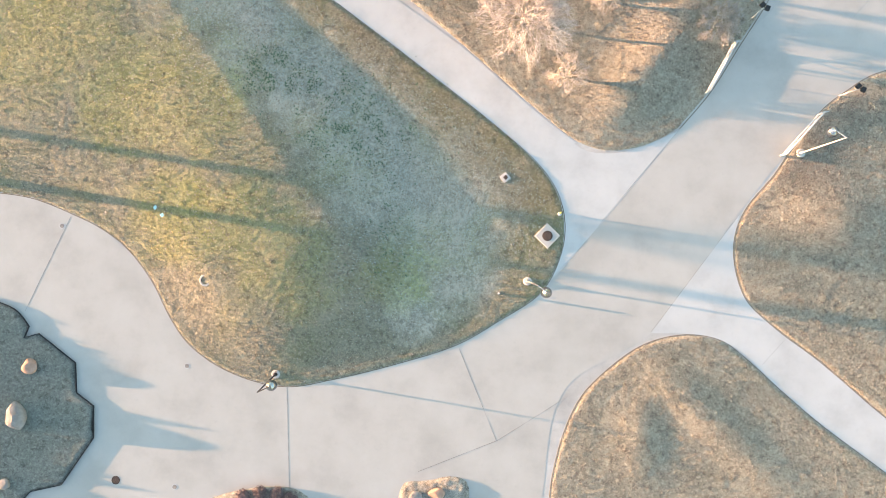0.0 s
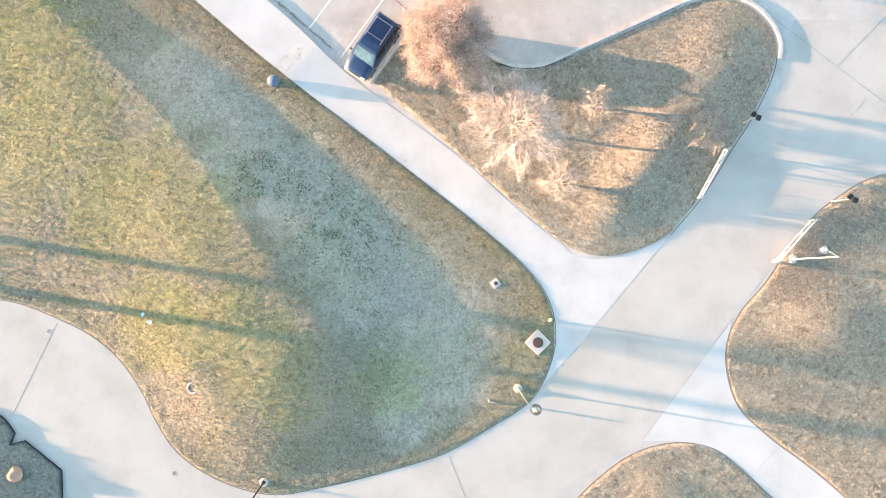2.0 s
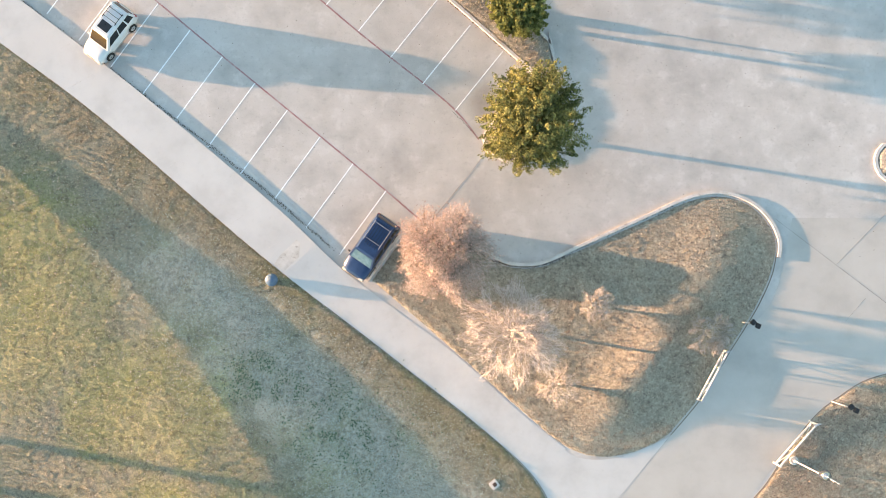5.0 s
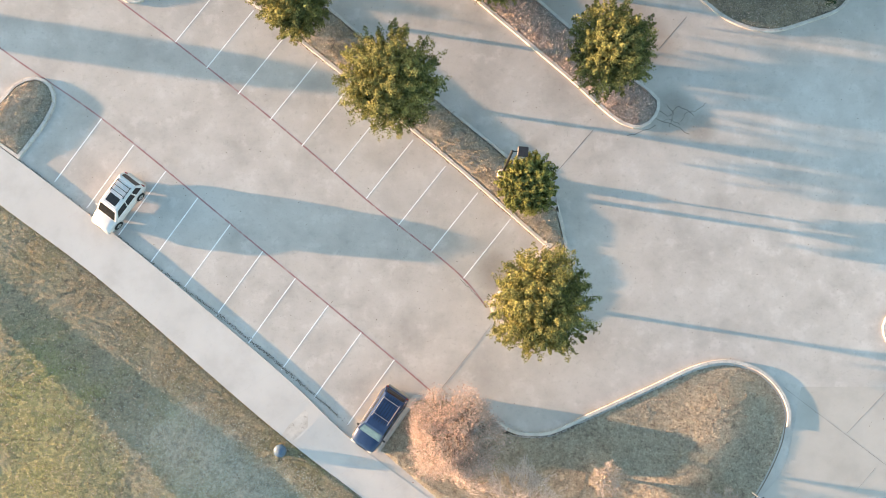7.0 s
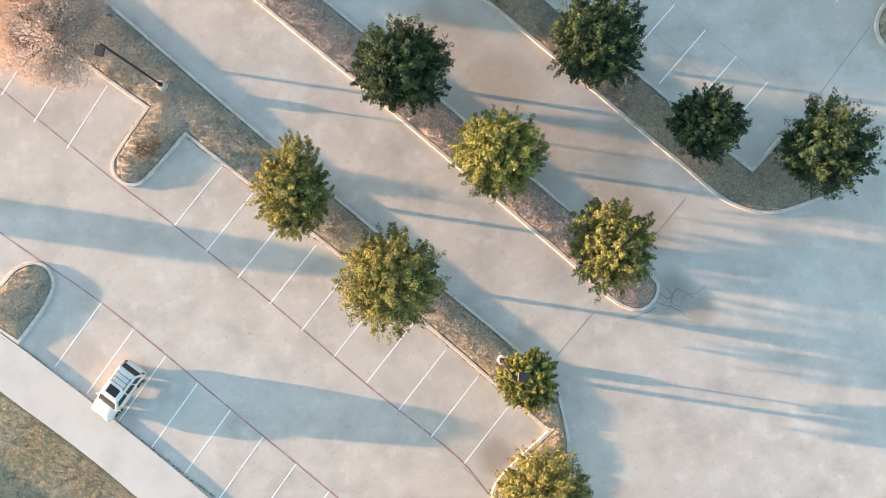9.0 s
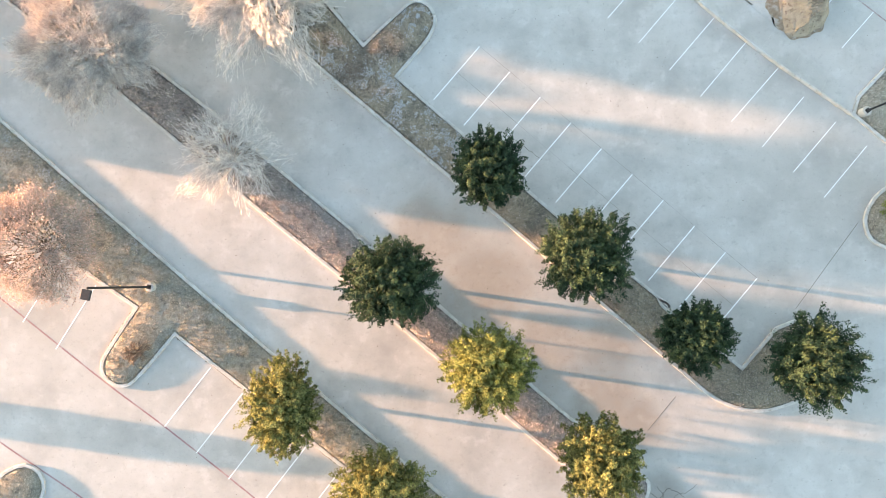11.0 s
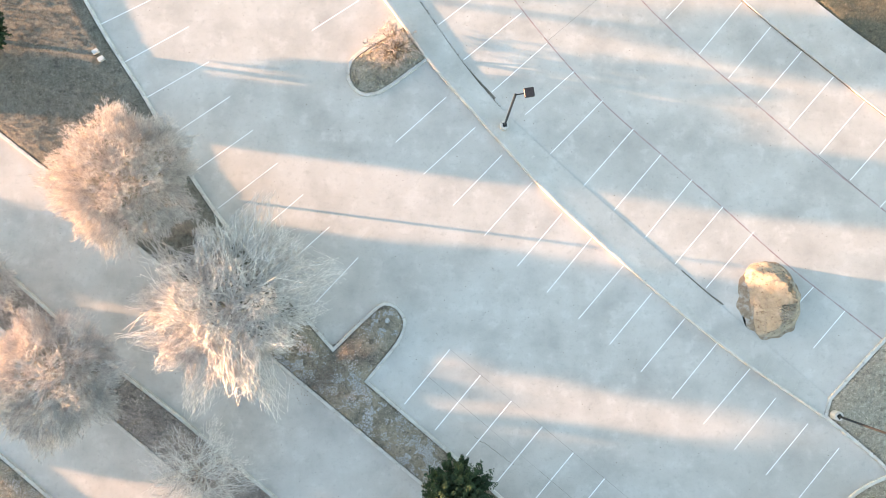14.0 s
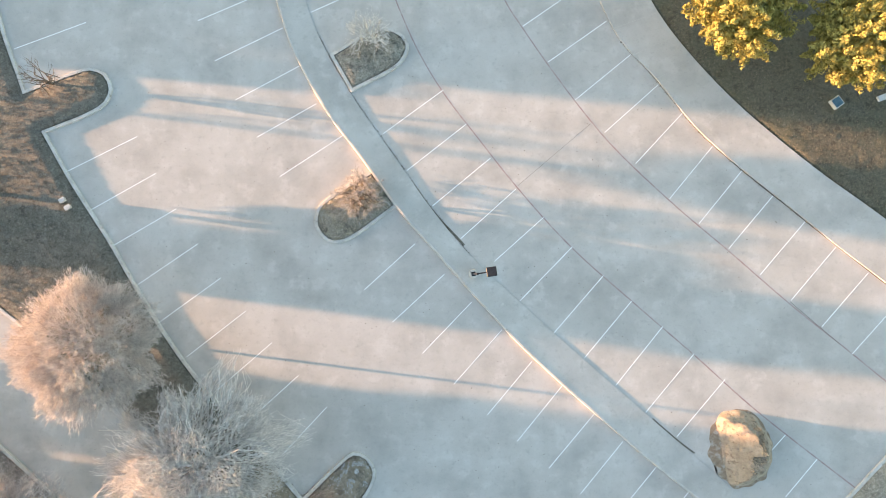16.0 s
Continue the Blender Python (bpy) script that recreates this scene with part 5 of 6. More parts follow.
white_ends, dark_ends = [(-20.03, 34.67), (-22.45, 31.30)], [(-1.36, 20.18), (-3.74, 16.52)]
suv(between(*white_ends), heading(*white_ends), math.dist(*white_ends) + 0.1, 1.78, 1.72, CAR_WHITE, PALE_METAL, "white sport utility car with sunroof and roof rack", True)
suv(between(*dark_ends), heading(*dark_ends), math.dist(*dark_ends) + 0.2, 1.95, 1.86, CAR_BLUE, TAN_TRIM, "dark blue sport utility car with tan cladding and roof rack", False)


# ---- lamps, gates and posts ----
def lot_lamp(base, head, label, tall=9.7):
    lamp = thing("street_lamp", label, "street lamp", "car park lamps", at=pose(*base, 0))
    dx, dy = head[0] - base[0], head[1] - base[1]
    turn = math.degrees(math.atan2(dy, dx))
    part("pedestal", Build().lathe((0, 0, 0), [(0.33, 0.0), (0.33, 0.78), (0.30, 0.82), (0.05, 0.83)], 20), KERB, lamp, "round concrete footing", smooth=False)
    part("base_plate", Build().box((0, 0, 0.85), (0.30, 0.30, 0.05), turn), BLACK_METAL, lamp)
    part("pole", Build().box((0, 0, 0.83 + (tall - 0.83) / 2), (0.13, 0.13, tall - 0.83), turn, bevel=0.02), BLACK_METAL, lamp, "tall dark square pole")
    part("arm", Build().tube((0, 0, tall - 0.1), (dx * 0.7, dy * 0.7, tall - 0.06), 0.04), BLACK_METAL, lamp)
    part("head", Build().box((dx, dy, tall), (0.62, 0.58, 0.2), turn + 45 * 0, bevel=0.04), BRONZE_METAL, lamp, "flat box lamp head")
    part("lens", Build().box((dx, dy, tall - 0.105), (0.5, 0.46, 0.02), turn), LENS, lamp)
    return lamp


lot_lamp((-18.82, 54.70), (-18.90, 54.30), "tall dark lamp post on a concrete footing in a grass island")
lot_lamp((5.64, 35.47), (6.24, 35.44), "tall lamp post rising through an evergreen tree")
lot_lamp((8.81, 88.44), (9.63, 88.55), "tall dark lamp post beside the raised walk")
lamp_d = (32.20, 67.36)
lot_lamp(lamp_d, (lamp_d[0] + 0.4, lamp_d[1] + 0.3), "tall dark lamp post at the end of the raised walk")


def dome_lamp(base, tip, dome, pole_mat, label, tall=5.0):
    lamp = thing("street_lamp", label, "street lamp", "dome lamps by the drive", at=pose(*base, 0.02))
    d, e = (tip[0] - base[0], tip[1] - base[1]), (dome[0] - base[0], dome[1] - base[1])
    part("footing", Build().lathe((0, 0, 0), [(0.30, -0.1), (0.30, 0.12), (0.27, 0.15), (0.1, 0.16)], 20), KERB, lamp, "pale round footing")
    part("pole", Build().tube((0, 0, 0.1), (d[0], d[1], tall), 0.06, 0.04, 10), pole_mat, lamp)
    part("collar", Build().lathe((0, 0, 0.14), [(0.14, 0), (0.14, 0.12), (0.09, 0.2)], 12), pole_mat, lamp)
    part("arm", Build().tube((d[0], d[1], tall - 0.05), (e[0], e[1], tall + 0.1), 0.035, 0.03), pole_mat, lamp)
    shade = [(0.36, 4.62), (0.355, 4.72), (0.31, 4.86), (0.22, 4.98), (0.10, 5.06), (0.05, 5.14), (0.03, 5.2)]
    part("shade", Build().lathe((e[0], e[1], tall - 5.0), shade, 24), CHROME, lamp, "shiny metal dome shade", smooth=True)
    return lamp


dome_lamp((-9.41, -11.82), (-9.39, -12.19), (-8.60, -11.80), BRONZE_METAL, "dark lamp post with a shiny dome head")
dome_lamp((7.98, -4.96), (8.15, -5.08), (8.71, -5.52), PALE_METAL, "grey lamp post with a shiny dome head")
dome_lamp((26.74, 4.37), (26.72, 4.45), (26.0, 4.85), WHITE_METAL, "white lamp post with a globe head beside a gate", 6.1)


def flood_post(base, tip, tall, turn):
    post = thing("floodlight", "pair of black floodlights on a white post", "floodlight", "floodlight posts at the gate", at=pose(*base, 0.05))
    d = (tip[0] - base[0], tip[1] - base[1])
    part("post", Build().tube((0, 0, -0.1), (d[0], d[1], tall), 0.045, n=10), WHITE_METAL, post)
    part("crossbar", Build().box((d[0], d[1], tall), (0.62, 0.06, 0.06), turn), BLACK_METAL, post)
    c, s = math.cos(radians(turn)), math.sin(radians(turn))
    for k in (-1, 1):
        part("lamp", Build().box((d[0] + k * 0.2 * c, d[1] + k * 0.2 * s, tall + 0.12), (0.3, 0.34, 0.2), turn + 12 * k, bevel=0.03), BLACK_METAL, post)


flood_post((23.22, 13.73), (23.17, 13.75), 2.2, -35)
flood_post((29.38, 8.42), (29.48, 8.39), 2.4, -35)


def gate(a, b, tall, label):
    """An open swing gate of white pipe: end posts, three rails and uprights."""
    g = thing("gate", label, "gate", "white pipe gates")
    at = lambda u, z: (a[0] + (b[0] - a[0]) * u, a[1] + (b[1] - a[1]) * u, z)
    for u in (0, 1):
        part("post", Build().tube(at(u, -0.1), at(u, tall + 0.12), 0.07, n=12), WHITE_METAL, g)
    for z in (0.32, tall):
        part("rail", Build().tube(at(0, z), at(1, z), 0.065, n=10), WHITE_METAL, g)
    for u in (0.33, 0.66):
        part("upright", Build().tube(at(u, 0.32), at(u, tall), 0.03, n=8), WHITE_METAL, g)
    part("brace", Build().tube(at(0, 0.32), at(0.33, tall), 0.025, n=8), WHITE_METAL, g)
    part("brace", Build().tube(at(1, 0.32), at(0.66, tall), 0.025, n=8), WHITE_METAL, g)
    part("latch_arm", Build().box((*at(0, tall)[:2], tall + 0.05), (0.5, 0.08, 0.08), 8), WHITE_METAL, g)


gate((21.86, 11.77), (20.11, 8.42), 1.05, "open white pipe gate beside the drive")
gate((27.85, 7.04), (25.40, 4.18), 1.05, "open white pipe gate folded back onto the lawn")


def post(at, tall, r, mat, label, category="post"):
    p = thing("marker_post", label, category, at=pose(*at, 0.0))
    part("shaft", Build().lathe((0, 0, 0), [(r, -0.05), (r, tall - r), (r * 0.7, tall - 0.3 * r), (r * 0.2, tall)], 12), mat, p)
    part("collar", Build().lathe((0, 0, 0.04), [(r * 1.6, 0), (r * 1.5, 0.05), (r, 0.06)], 12), mat, p)


post((10.11, -0.18), 0.8, 0.06, YELLOW, "yellow marker post at the lawn's edge")
post((6.01, -5.83), 0.7, 0.07, PALE_METAL, "small grey pipe post in the lawn")
post((10.12, -0.22), 0.25, 0.1, WHITE_METAL, "short white valve marker")

pad_at = [(9.29, -1.77), (10.26, -1.75)]
pad = thing("manhole", "square concrete manhole pad with a rusty lid in the lawn", "manhole", at=pose(*pad_at[0], 0.0, 0, 0, 47))
part("pad", Build().box((0, 0, 0.05), (1.28, 1.28, 0.22), bevel=0.03), ROAD, pad)
part("frame", Build().lathe((0, 0, 0.16), [(0.36, 0), (0.36, 0.02), (0.31, 0.025), (0.30, 0.01)], 24), RUST, pad)
part("lid", Build().lathe((0, 0, 0.16), [(0.30, 0), (0.30, 0.02), (0.28, 0.028), (0.02, 0.03)], 24), RUST, pad, "rusty round iron lid")
box_at = (6.27, 2.24)
vault = thing("valve_box", "small pale valve box in the lawn", "valve box", at=pose(*box_at, 0.0, 0, 0, 40))
part("rim", Build().box((0, 0, 0.04), (0.58, 0.58, 0.16), bevel=0.02), KERB, vault)
part("lid", Build().box((0.03, -0.02, 0.13), (0.26, 0.26, 0.03), bevel=0.01), RUST, vault)
riser_at = (-14.35, -5.37)
riser = thing("riser", "round concrete pipe riser with a rusty cover in the lawn", "manhole", at=pose(*riser_at, 0.35))
part("ring", Build().lathe((0, 0, 0), [(0.42, -0.4), (0.42, 0.28), (0.39, 0.32), (0.30, 0.32), (0.30, 0.2), (0.02, 0.2)], 24), KERB, riser)
part("lid", Build().lathe((0, 0, 0.22), [(0.29, 0), (0.28, 0.03), (0.02, 0.05)], 20), RUST, riser)
cap_at = (-9.45, 15.98)
cap = thing("vent_cap", "blue-grey dome cap of a buried tank in the lawn", "vent cap", at=pose(*cap_at, 0.0))
part("stem", Build().lathe((0, 0, 0), [(0.34, -0.1), (0.34, 0.3), (0.3, 0.32)], 20), PALE_METAL, cap)
part("dome", Build().lathe((0, 0, 0.3), [(0.45, 0), (0.45, 0.05), (0.40, 0.17), (0.27, 0.27), (0.1, 0.31), (0.02, 0.32)], 24), BLUE_CAP, cap, smooth=True)
for spot, r, mat, label in (((-20.45, -19.49), 0.30, RUST, "dark round iron cover set in the concrete"), ((-24.74, -1.80), 0.19, WHITE_METAL, "small pale round cover set in the concrete"), ((-15.67, -11.41), 0.19, WHITE_METAL, "small pale round cover set in the concrete"), ((-16.31, -19.85), 0.19, WHITE_METAL, "small pale round cover set in the concrete")):
    cover = thing("utility_cover", label, "utility cover", at=pose(*spot, 0.006))
    part("frame", Build().lathe((0, 0, 0), [(r, -0.02), (r, 0.008), (r * 0.86, 0.01), (r * 0.85, 0.004)], 20), mat, cover)
    part("lid", Build().lathe((0, 0, 0), [(r * 0.84, -0.02), (r * 0.84, 0.006), (r * 0.05, 0.009)], 20), RUST if mat is RUST else PALE_STONE, cover)


def boulder(at, size, seed, mat, label, base=0.12, turn=0):
    rng = np.random.default_rng(seed)
    bm = bmesh.new()
    bmesh.ops.create_icosphere(bm, subdivisions=3, radius=1.0)
    cuts = rng.normal(0, 1, (9, 3))
    cuts /= np.linalg.norm(cuts, axis=1)[:, None]
    depth = rng.uniform(0.62, 0.9, 9)
    for v in bm.verts:
        for n, d in zip(cuts, depth):
            over = v.co.dot(Vector(n)) - d
            if over > 0:
                v.co -= Vector(n) * over * 0.9
        v.co += v.co * 0.06 * noise.noise(v.co * 2.5 + Vector((seed, 0, 0)))
        v.co = Vector((v.co.x * size[0] / 2, v.co.y * size[1] / 2, v.co.z * size[2] / 2))
    me = bpy.data.meshes.new("boulder")
    bm.to_mesh(me)
    bm.free()
    me.materials.append(mat)
    ob = tagged(new("boulder", me), label, "boulder", "boulders in the planting beds")
    ob.matrix_basis = pose(*at, base + size[2] * 0.3, 0, 0, turn)


boulder((-26.59, -11.63), (1.2, 1.15, 0.7), 1, RED_STONE, "pinkish boulder in the mulched bed")
boulder((-27.42, -15.05), (1.5, 2.1, 1.2), 2, PALE_STONE, "large pale angular boulder in the mulched bed", turn=25)
boulder((-28.09, -19.87), (0.9, 0.8, 0.6), 3, PALE_STONE, "small grey boulder in the mulched bed")
boulder((0.51, -19.99), (1.0, 0.7, 0.5), 4, PALE_STONE, "pale boulder in a small bed")
boulder((1.96, -19.75), (1.2, 0.9, 0.6), 5, RED_STONE, "pinkish boulder in a small bed")
for k, spot in enumerate([(-11.43, -20.36), (-10.25, -20.09), (-9.07, -20.14), (-8.15, -20.43)]):
    rng = np.random.default_rng(80 + k)
    way = rng.normal(0, 1, (900, 3))
    way /= np.linalg.norm(way, axis=1)[:, None]
    way[:, 2] = abs(way[:, 2])
    s = thing("shrub", "low purplish-brown winter shrub in a small bed", "shrub", "shrubs in the small bed", at=pose(*spot, 0.1))
    new("foliage", leaves(rng, way * rng.uniform(0.5, 1, (900, 1)) * [0.6, 0.6, 0.6], way, 0.1, SHRUB, "foliage")).parent = s
    new("stem", mesh_from("stem", *tapered([((0, 0, -0.1), (0.3 * math.cos(a), 0.3 * math.sin(a), 0.4), 0.03, 0.01) for a in range(6)], 4), BARK)).parent = s

# sand heap dumped in a bay
heap_at = (27.8, 75.6)
n_r, n_t = 60, 150
hv, hf = [], []
for i in range(n_r + 1):
    u = i / n_r
    for k in range(n_t):
        t = 2 * math.pi * k / n_t
        edge_r = 2.45 - 0.28 * math.cos(2 * t - 0.3) + 0.12 * math.sin(3 * t + 2) + 0.05 * math.sin(7 * t) + 0.04 * math.sin(13 * t)
        x, y = u * edge_r * math.cos(t), u * edge_r * math.sin(t)
        wob = 0.30 * noise.noise(Vector((x * 1.1, y * 1.1, 3.1)))
        teeth = abs(noise.noise(Vector((x * 4.5, y * 4.5, 6)))) + 0.5 * abs(noise.noise(Vector((x * 9, y * 9, 2))))
        foot = 1.35 * edge_r * (1 - u)
        face = 0.22 + 0.80 * (x + 1.15 + 0.16 * (y - 0.6)) + 0.25 * wob + 0.14 * abs(noise.noise(Vector((x * 2.6, y * 0.9, 5.0)))) + 0.45 * max(0.0, noise.noise(Vector((x * 1.4, y * 2.2, 7.0)))) * max(0.0, y - 0.9)
        east = 2.05 - 1.05 * (x - 1.0) + 1.2 * wob
        north = 1.9 - 1.3 * (y - 1.7) + 1.4 * wob
        lobe = 0.98 + 0.20 * (x + 0.2) + 0.10 * (y + 1.5) + 0.5 * wob if y < -0.45 + 0.8 * wob + 0.25 * x else 9.0
        z = min(foot, face, east, north, lobe)
        crest = math.exp(-((face - east) / 0.35) ** 2) if lobe == 9.0 else 0.0
        loose = 0.05 if z == face else 0.85 if z in (east, north) else 0.30
        z += ((teeth - 0.15) * loose * 1.0 + 0.75 * crest * teeth) * min(1, 4 * (1 - u))
        hv.append((x, y, max(z, 0.0) if u < 1 else -0.02))
for i in range(n_r):
    hf += [(i * n_t + k, (i + 1) * n_t + k, (i + 1) * n_t + (k + 1) % n_t, i * n_t + (k + 1) % n_t) for k in range(n_t)]
heap = thing("sand_mound", "mound of tan sand dumped in a parking bay", "sand mound", at=pose(*heap_at, 0.0))
new("sand_body", mesh_from("sand_body", hv, hf, SAND)).parent = heap
skirt = []
for k in range(120):
    t = 2 * math.pi * k / 120
    skirt.append(((2.52 - 0.28 * math.cos(2 * t - 0.3) + 0.3 * noise.noise(Vector((3 * math.cos(t), 3 * math.sin(t), 4)))) * math.cos(t), (2.52 - 0.28 * math.cos(2 * t - 0.3) + 0.3 * noise.noise(Vector((3 * math.cos(t), 3 * math.sin(t), 4)))) * math.sin(t)))
part("skirt", Build().prism(skirt, -0.02, 0.012), DAMP_SAND, heap, "thin damp brown sand washed round the mound")

for spot in [(-21.07, 94.29), (-20.66, 93.75)]:
    cabinet = thing("utility_box", "small white utility box on the lawn island", "utility box", "utility boxes on the lawn", at=pose(*spot, 0.15, 0, 0, 30))
    part("body", Build().box((0, 0, 0.18), (0.42, 0.3, 0.36), bevel=0.03), WHITE_METAL, cabinet)
    part("lid", Build().box((0, 0, 0.38), (0.46, 0.34, 0.05), bevel=0.015), WHITE_METAL, cabinet)
for k, spot in enumerate([(-17.93, -0.42), (-17.44, -0.93)]):
    scrap = thing("plastic_scrap", "crumpled pale blue plastic scrap on the lawn", "litter", "plastic scraps on the lawn", at=pose(*spot, float(field_relief(np.array([spot[0]]), np.array([spot[1]]), np.array([6.0]))[0]) + 0.06, 0, 0, 35))
    sheet = Build()
    sheet.add([(x * 0.06, y * 0.06, 0.05 * noise.noise(Vector((x * 0.7 + 9 * k, y * 0.7, 1.0))) + h) for h in (0.0, 0.012) for x in range(-2, 3) for y in range(-2, 3)],
              [(25 * h + 5 * i + j, 25 * h + 5 * i + 5 + j, 25 * h + 5 * i + 6 + j, 25 * h + 5 * i + 1 + j) for h in (0, 1) for i in range(4) for j in range(4)])
    part("sheet", sheet, BLUE_SCRAP, scrap)
panel_at = (35.31, 100.43)
panel = thing("ground_light", "square dark-glass ground light with a pale frame", "ground light", at=pose(*panel_at, 0.15, 0, 0, 35))
part("frame", Build().box((0, 0, 0.2), (0.75, 0.75, 0.4), bevel=0.03), WHITE_METAL, panel)
part("glass", Build().box((0, 0, 0.41), (0.62, 0.62, 0.03), bevel=0.01), SKY_TONE_GLASS, panel)
bench_at = (38.68, 100.74)
bench = thing("bench", "low white slab bench on the shaded lawn", "bench", at=pose(*bench_at, 0.15, 0, 0, 20))
part("seat", Build().box((0.3, 0, 0.42), (1.6, 0.42, 0.1), bevel=0.03), WHITE_METAL, bench)
for x in (-0.3, 0.9):
    part("leg", Build().box((x, 0, 0.18), (0.12, 0.36, 0.4), bevel=0.02), WHITE_METAL, bench)


# ---- loose growth and litter ----
def scatter(ring, count, seed, keep=0.15):
    rng = np.random.default_rng(seed)
    r = np.array(ring)
    p = rng.uniform(r.min(0), r.max(0), (int(count * 2.5), 2))
    p = p[inside(ring, p)]
    return p[nearest(ring, p)[1] > keep][:count]


def ground_height(name, pts):
    """Heights of a turf below the points."""
    from mathutils.kdtree import KDTree
    me = bpy.data.objects[name].data
    tree = KDTree(len(me.vertices))
    for v in me.vertices:
        tree.insert((v.co.x, v.co.y, 0), v.index)
    tree.balance()
    return np.array([me.vertices[tree.find((x, y, 0))[1]].co.z for x, y in pts])


def tufts(name, pts, z, tall, mat, label, category, seed, blades=3, width=0.05, spread=0.06):
    rng = np.random.default_rng(seed)
    n = len(pts) * blades
    base = np.column_stack([np.repeat(pts, blades, 0) + rng.normal(0, spread, (n, 2)), np.repeat(z, blades)])
    lean = np.column_stack([rng.normal(0, 0.5, (n, 2)), np.ones(n)]) * (tall * rng.uniform(0.5, 1.3, n))[:, None]
    t = rng.uniform(0, math.pi, n)
    side = np.column_stack([np.cos(t), np.sin(t), np.zeros(n)]) * width * rng.uniform(0.6, 1.4, n)[:, None]
    verts = np.stack([base - side - [0, 0, 0.03], base + side - [0, 0, 0.03], base + lean], 1).reshape(-1, 3)
    i = np.arange(n) * 3
    return tagged(new(name, mesh_from(name, verts, np.stack([i, i + 1, i + 2], 1), mat)), label, category, kind="stuff")


for k, (lawn, ring, count, tall, mat, label) in enumerate((
        ("lawn_field", [p for p in field_ring], 48000, 0.026, LAWN_BLADE, "short dry winter grass of the wide lawn"), ("lawn_spur", spur_ring, 16000, 0.032, STRAW, "short straw-coloured grass"),
        ("lawn_east", east_ring, 16000, 0.032, STRAW, "short straw-coloured grass"), ("lawn_south", south_ring, 16000, 0.032, STRAW, "short straw-coloured grass"))):
    view = [p for p in scatter(ring, count * 2, 200 + k) if -31 < p[0] < 36 and p[1] > -22][:count]
    tufts("grass", np.array(view), ground_height(lawn, view), tall * 1.3, mat, label, "grass", 210 + k, 2, 0.045)
for number, count, tall, mat in ((1, 900, 0.07, STRAW), (2, 7000, 0.11, STRAW), (3, 6500, 0.12, MAUVE_TUFT), (4, 15000, 0.05, TUFT), (7, 2200, 0.06, STRAW), (8, 500, 0.12, STRAW), (9, 400, 0.08, TUFT), (5, 400, 0.08, STRAW)):
    name = "island_%d" % number
    me = bpy.data.objects[name].data
    rng = np.random.default_rng(300 + number)
    pick = np.array([me.vertices[i].co for i in rng.integers(0, len(me.vertices), count)])
    pick = pick[pick[:, 2] > 0.1]
    if number == 4:
        strip = pick[pick[:, 0] > -9]
        tufts("grass", strip[:, :2] + rng.normal(0, 0.08, (len(strip), 2)), strip[:, 2], 0.10, MAUVE_TUFT, "pale dry ground cover on the narrow part of an island", "grass", 340, 6, 0.03, 0.12)
    tufts("grass", pick[:, :2] + rng.normal(0, 0.05, (len(pick), 2)), pick[:, 2], tall, mat, "clumped dry grass and ground cover on an island", "grass", 310 + number, 7, 0.03, 0.11)


def flakes(name, pts, z, size, mat, label, category, seed):
    """Fallen leaves lying nearly flat."""
    rng = np.random.default_rng(seed)
    p = np.column_stack([pts, z + rng.uniform(0.01, 0.04, len(pts))])
    return tagged(new(name, leaves(rng, p, np.tile([0, 0, 5.0], (len(pts), 1)), size, mat, name)), label, category, kind="stuff")


rng = np.random.default_rng(77)
drift = []
for line in ([(-28.70, 35.99), (-21.19, 30.46), (-11.95, 23.65), (-4.65, 17.69)], [(-16.94, 51.02), (-12.37, 47.50), (-5.99, 42.58), (1.33, 36.85), (8.55, 30.73)], [(-20.16, 53.05), (-21.84, 50.57), (-22.40, 48.72)], [(-2.45, 106.34), (0.01, 101.87), (3.27, 97.01), (5.70, 93.44), (8.53, 89.89)],
             [(19.99, 105.26), (22.40, 102.50), (25.18, 98.90), (27.98, 96.16), (31.97, 92.79), (35.14, 90.07)], [(6.38, 17.52), (9.13, 17.46), (11.86, 18.68), (16.16, 20.71), (19.68, 22.34)], [(-5.93, 75.09), (-3.87, 72.60), (-1.19, 75.06)], [(5.24, 17.74), (6.75, 17.49), (8.32, 17.40), (9.89, 17.67), (11.26, 18.25), (12.04, 18.74)], [(5.24, 17.66), (6.75, 17.41), (8.33, 17.32), (9.90, 17.59), (11.26, 18.17), (12.04, 18.66)], [(5.96, 17.51), (8.33, 17.28), (10.68, 17.84)]):
    path = np.array(curve(line, 0.1))
    n = int(len(path) * 3.5)
    clumpy = path[(rng.integers(0, len(path) // 9, n) * 9 + rng.normal(0, 5, n).astype(int)).clip(0, len(path) - 1)]
    drift.append(clumpy + rng.normal(0, 0.06, (n, 2)))
drift = np.concatenate(drift)
flakes("leaf_litter", drift, np.zeros(len(drift)), 0.07, LITTER, "dark leaf litter drifted along the kerbs", "leaf litter", 78)
loose = np.column_stack([rng.uniform(-26, 34, 1100), rng.uniform(18, 104, 1100)])
flakes("fallen_leaves", loose, np.zeros(len(loose)), 0.06, LITTER, "scattered brown leaves on the concrete", "leaf litter", 79)
for k, (lawn, ring, count) in enumerate((("lawn_field", field_ring, 16000), ("lawn_spur", spur_ring, 4500), ("lawn_east", east_ring, 4500), ("lawn_south", south_ring, 2500))):
    view = np.array([p for p in scatter(ring, count * 2, 400 + k) if -31 < p[0] < 36 and p[1] > -22][:count])
    flakes("fallen_leaves", view, ground_height(lawn, view) + 0.03, 0.09, PALE_LEAF if k == 0 else BROWN_LEAF, "scattered dry leaves on the lawn", "leaf litter", 410 + k)
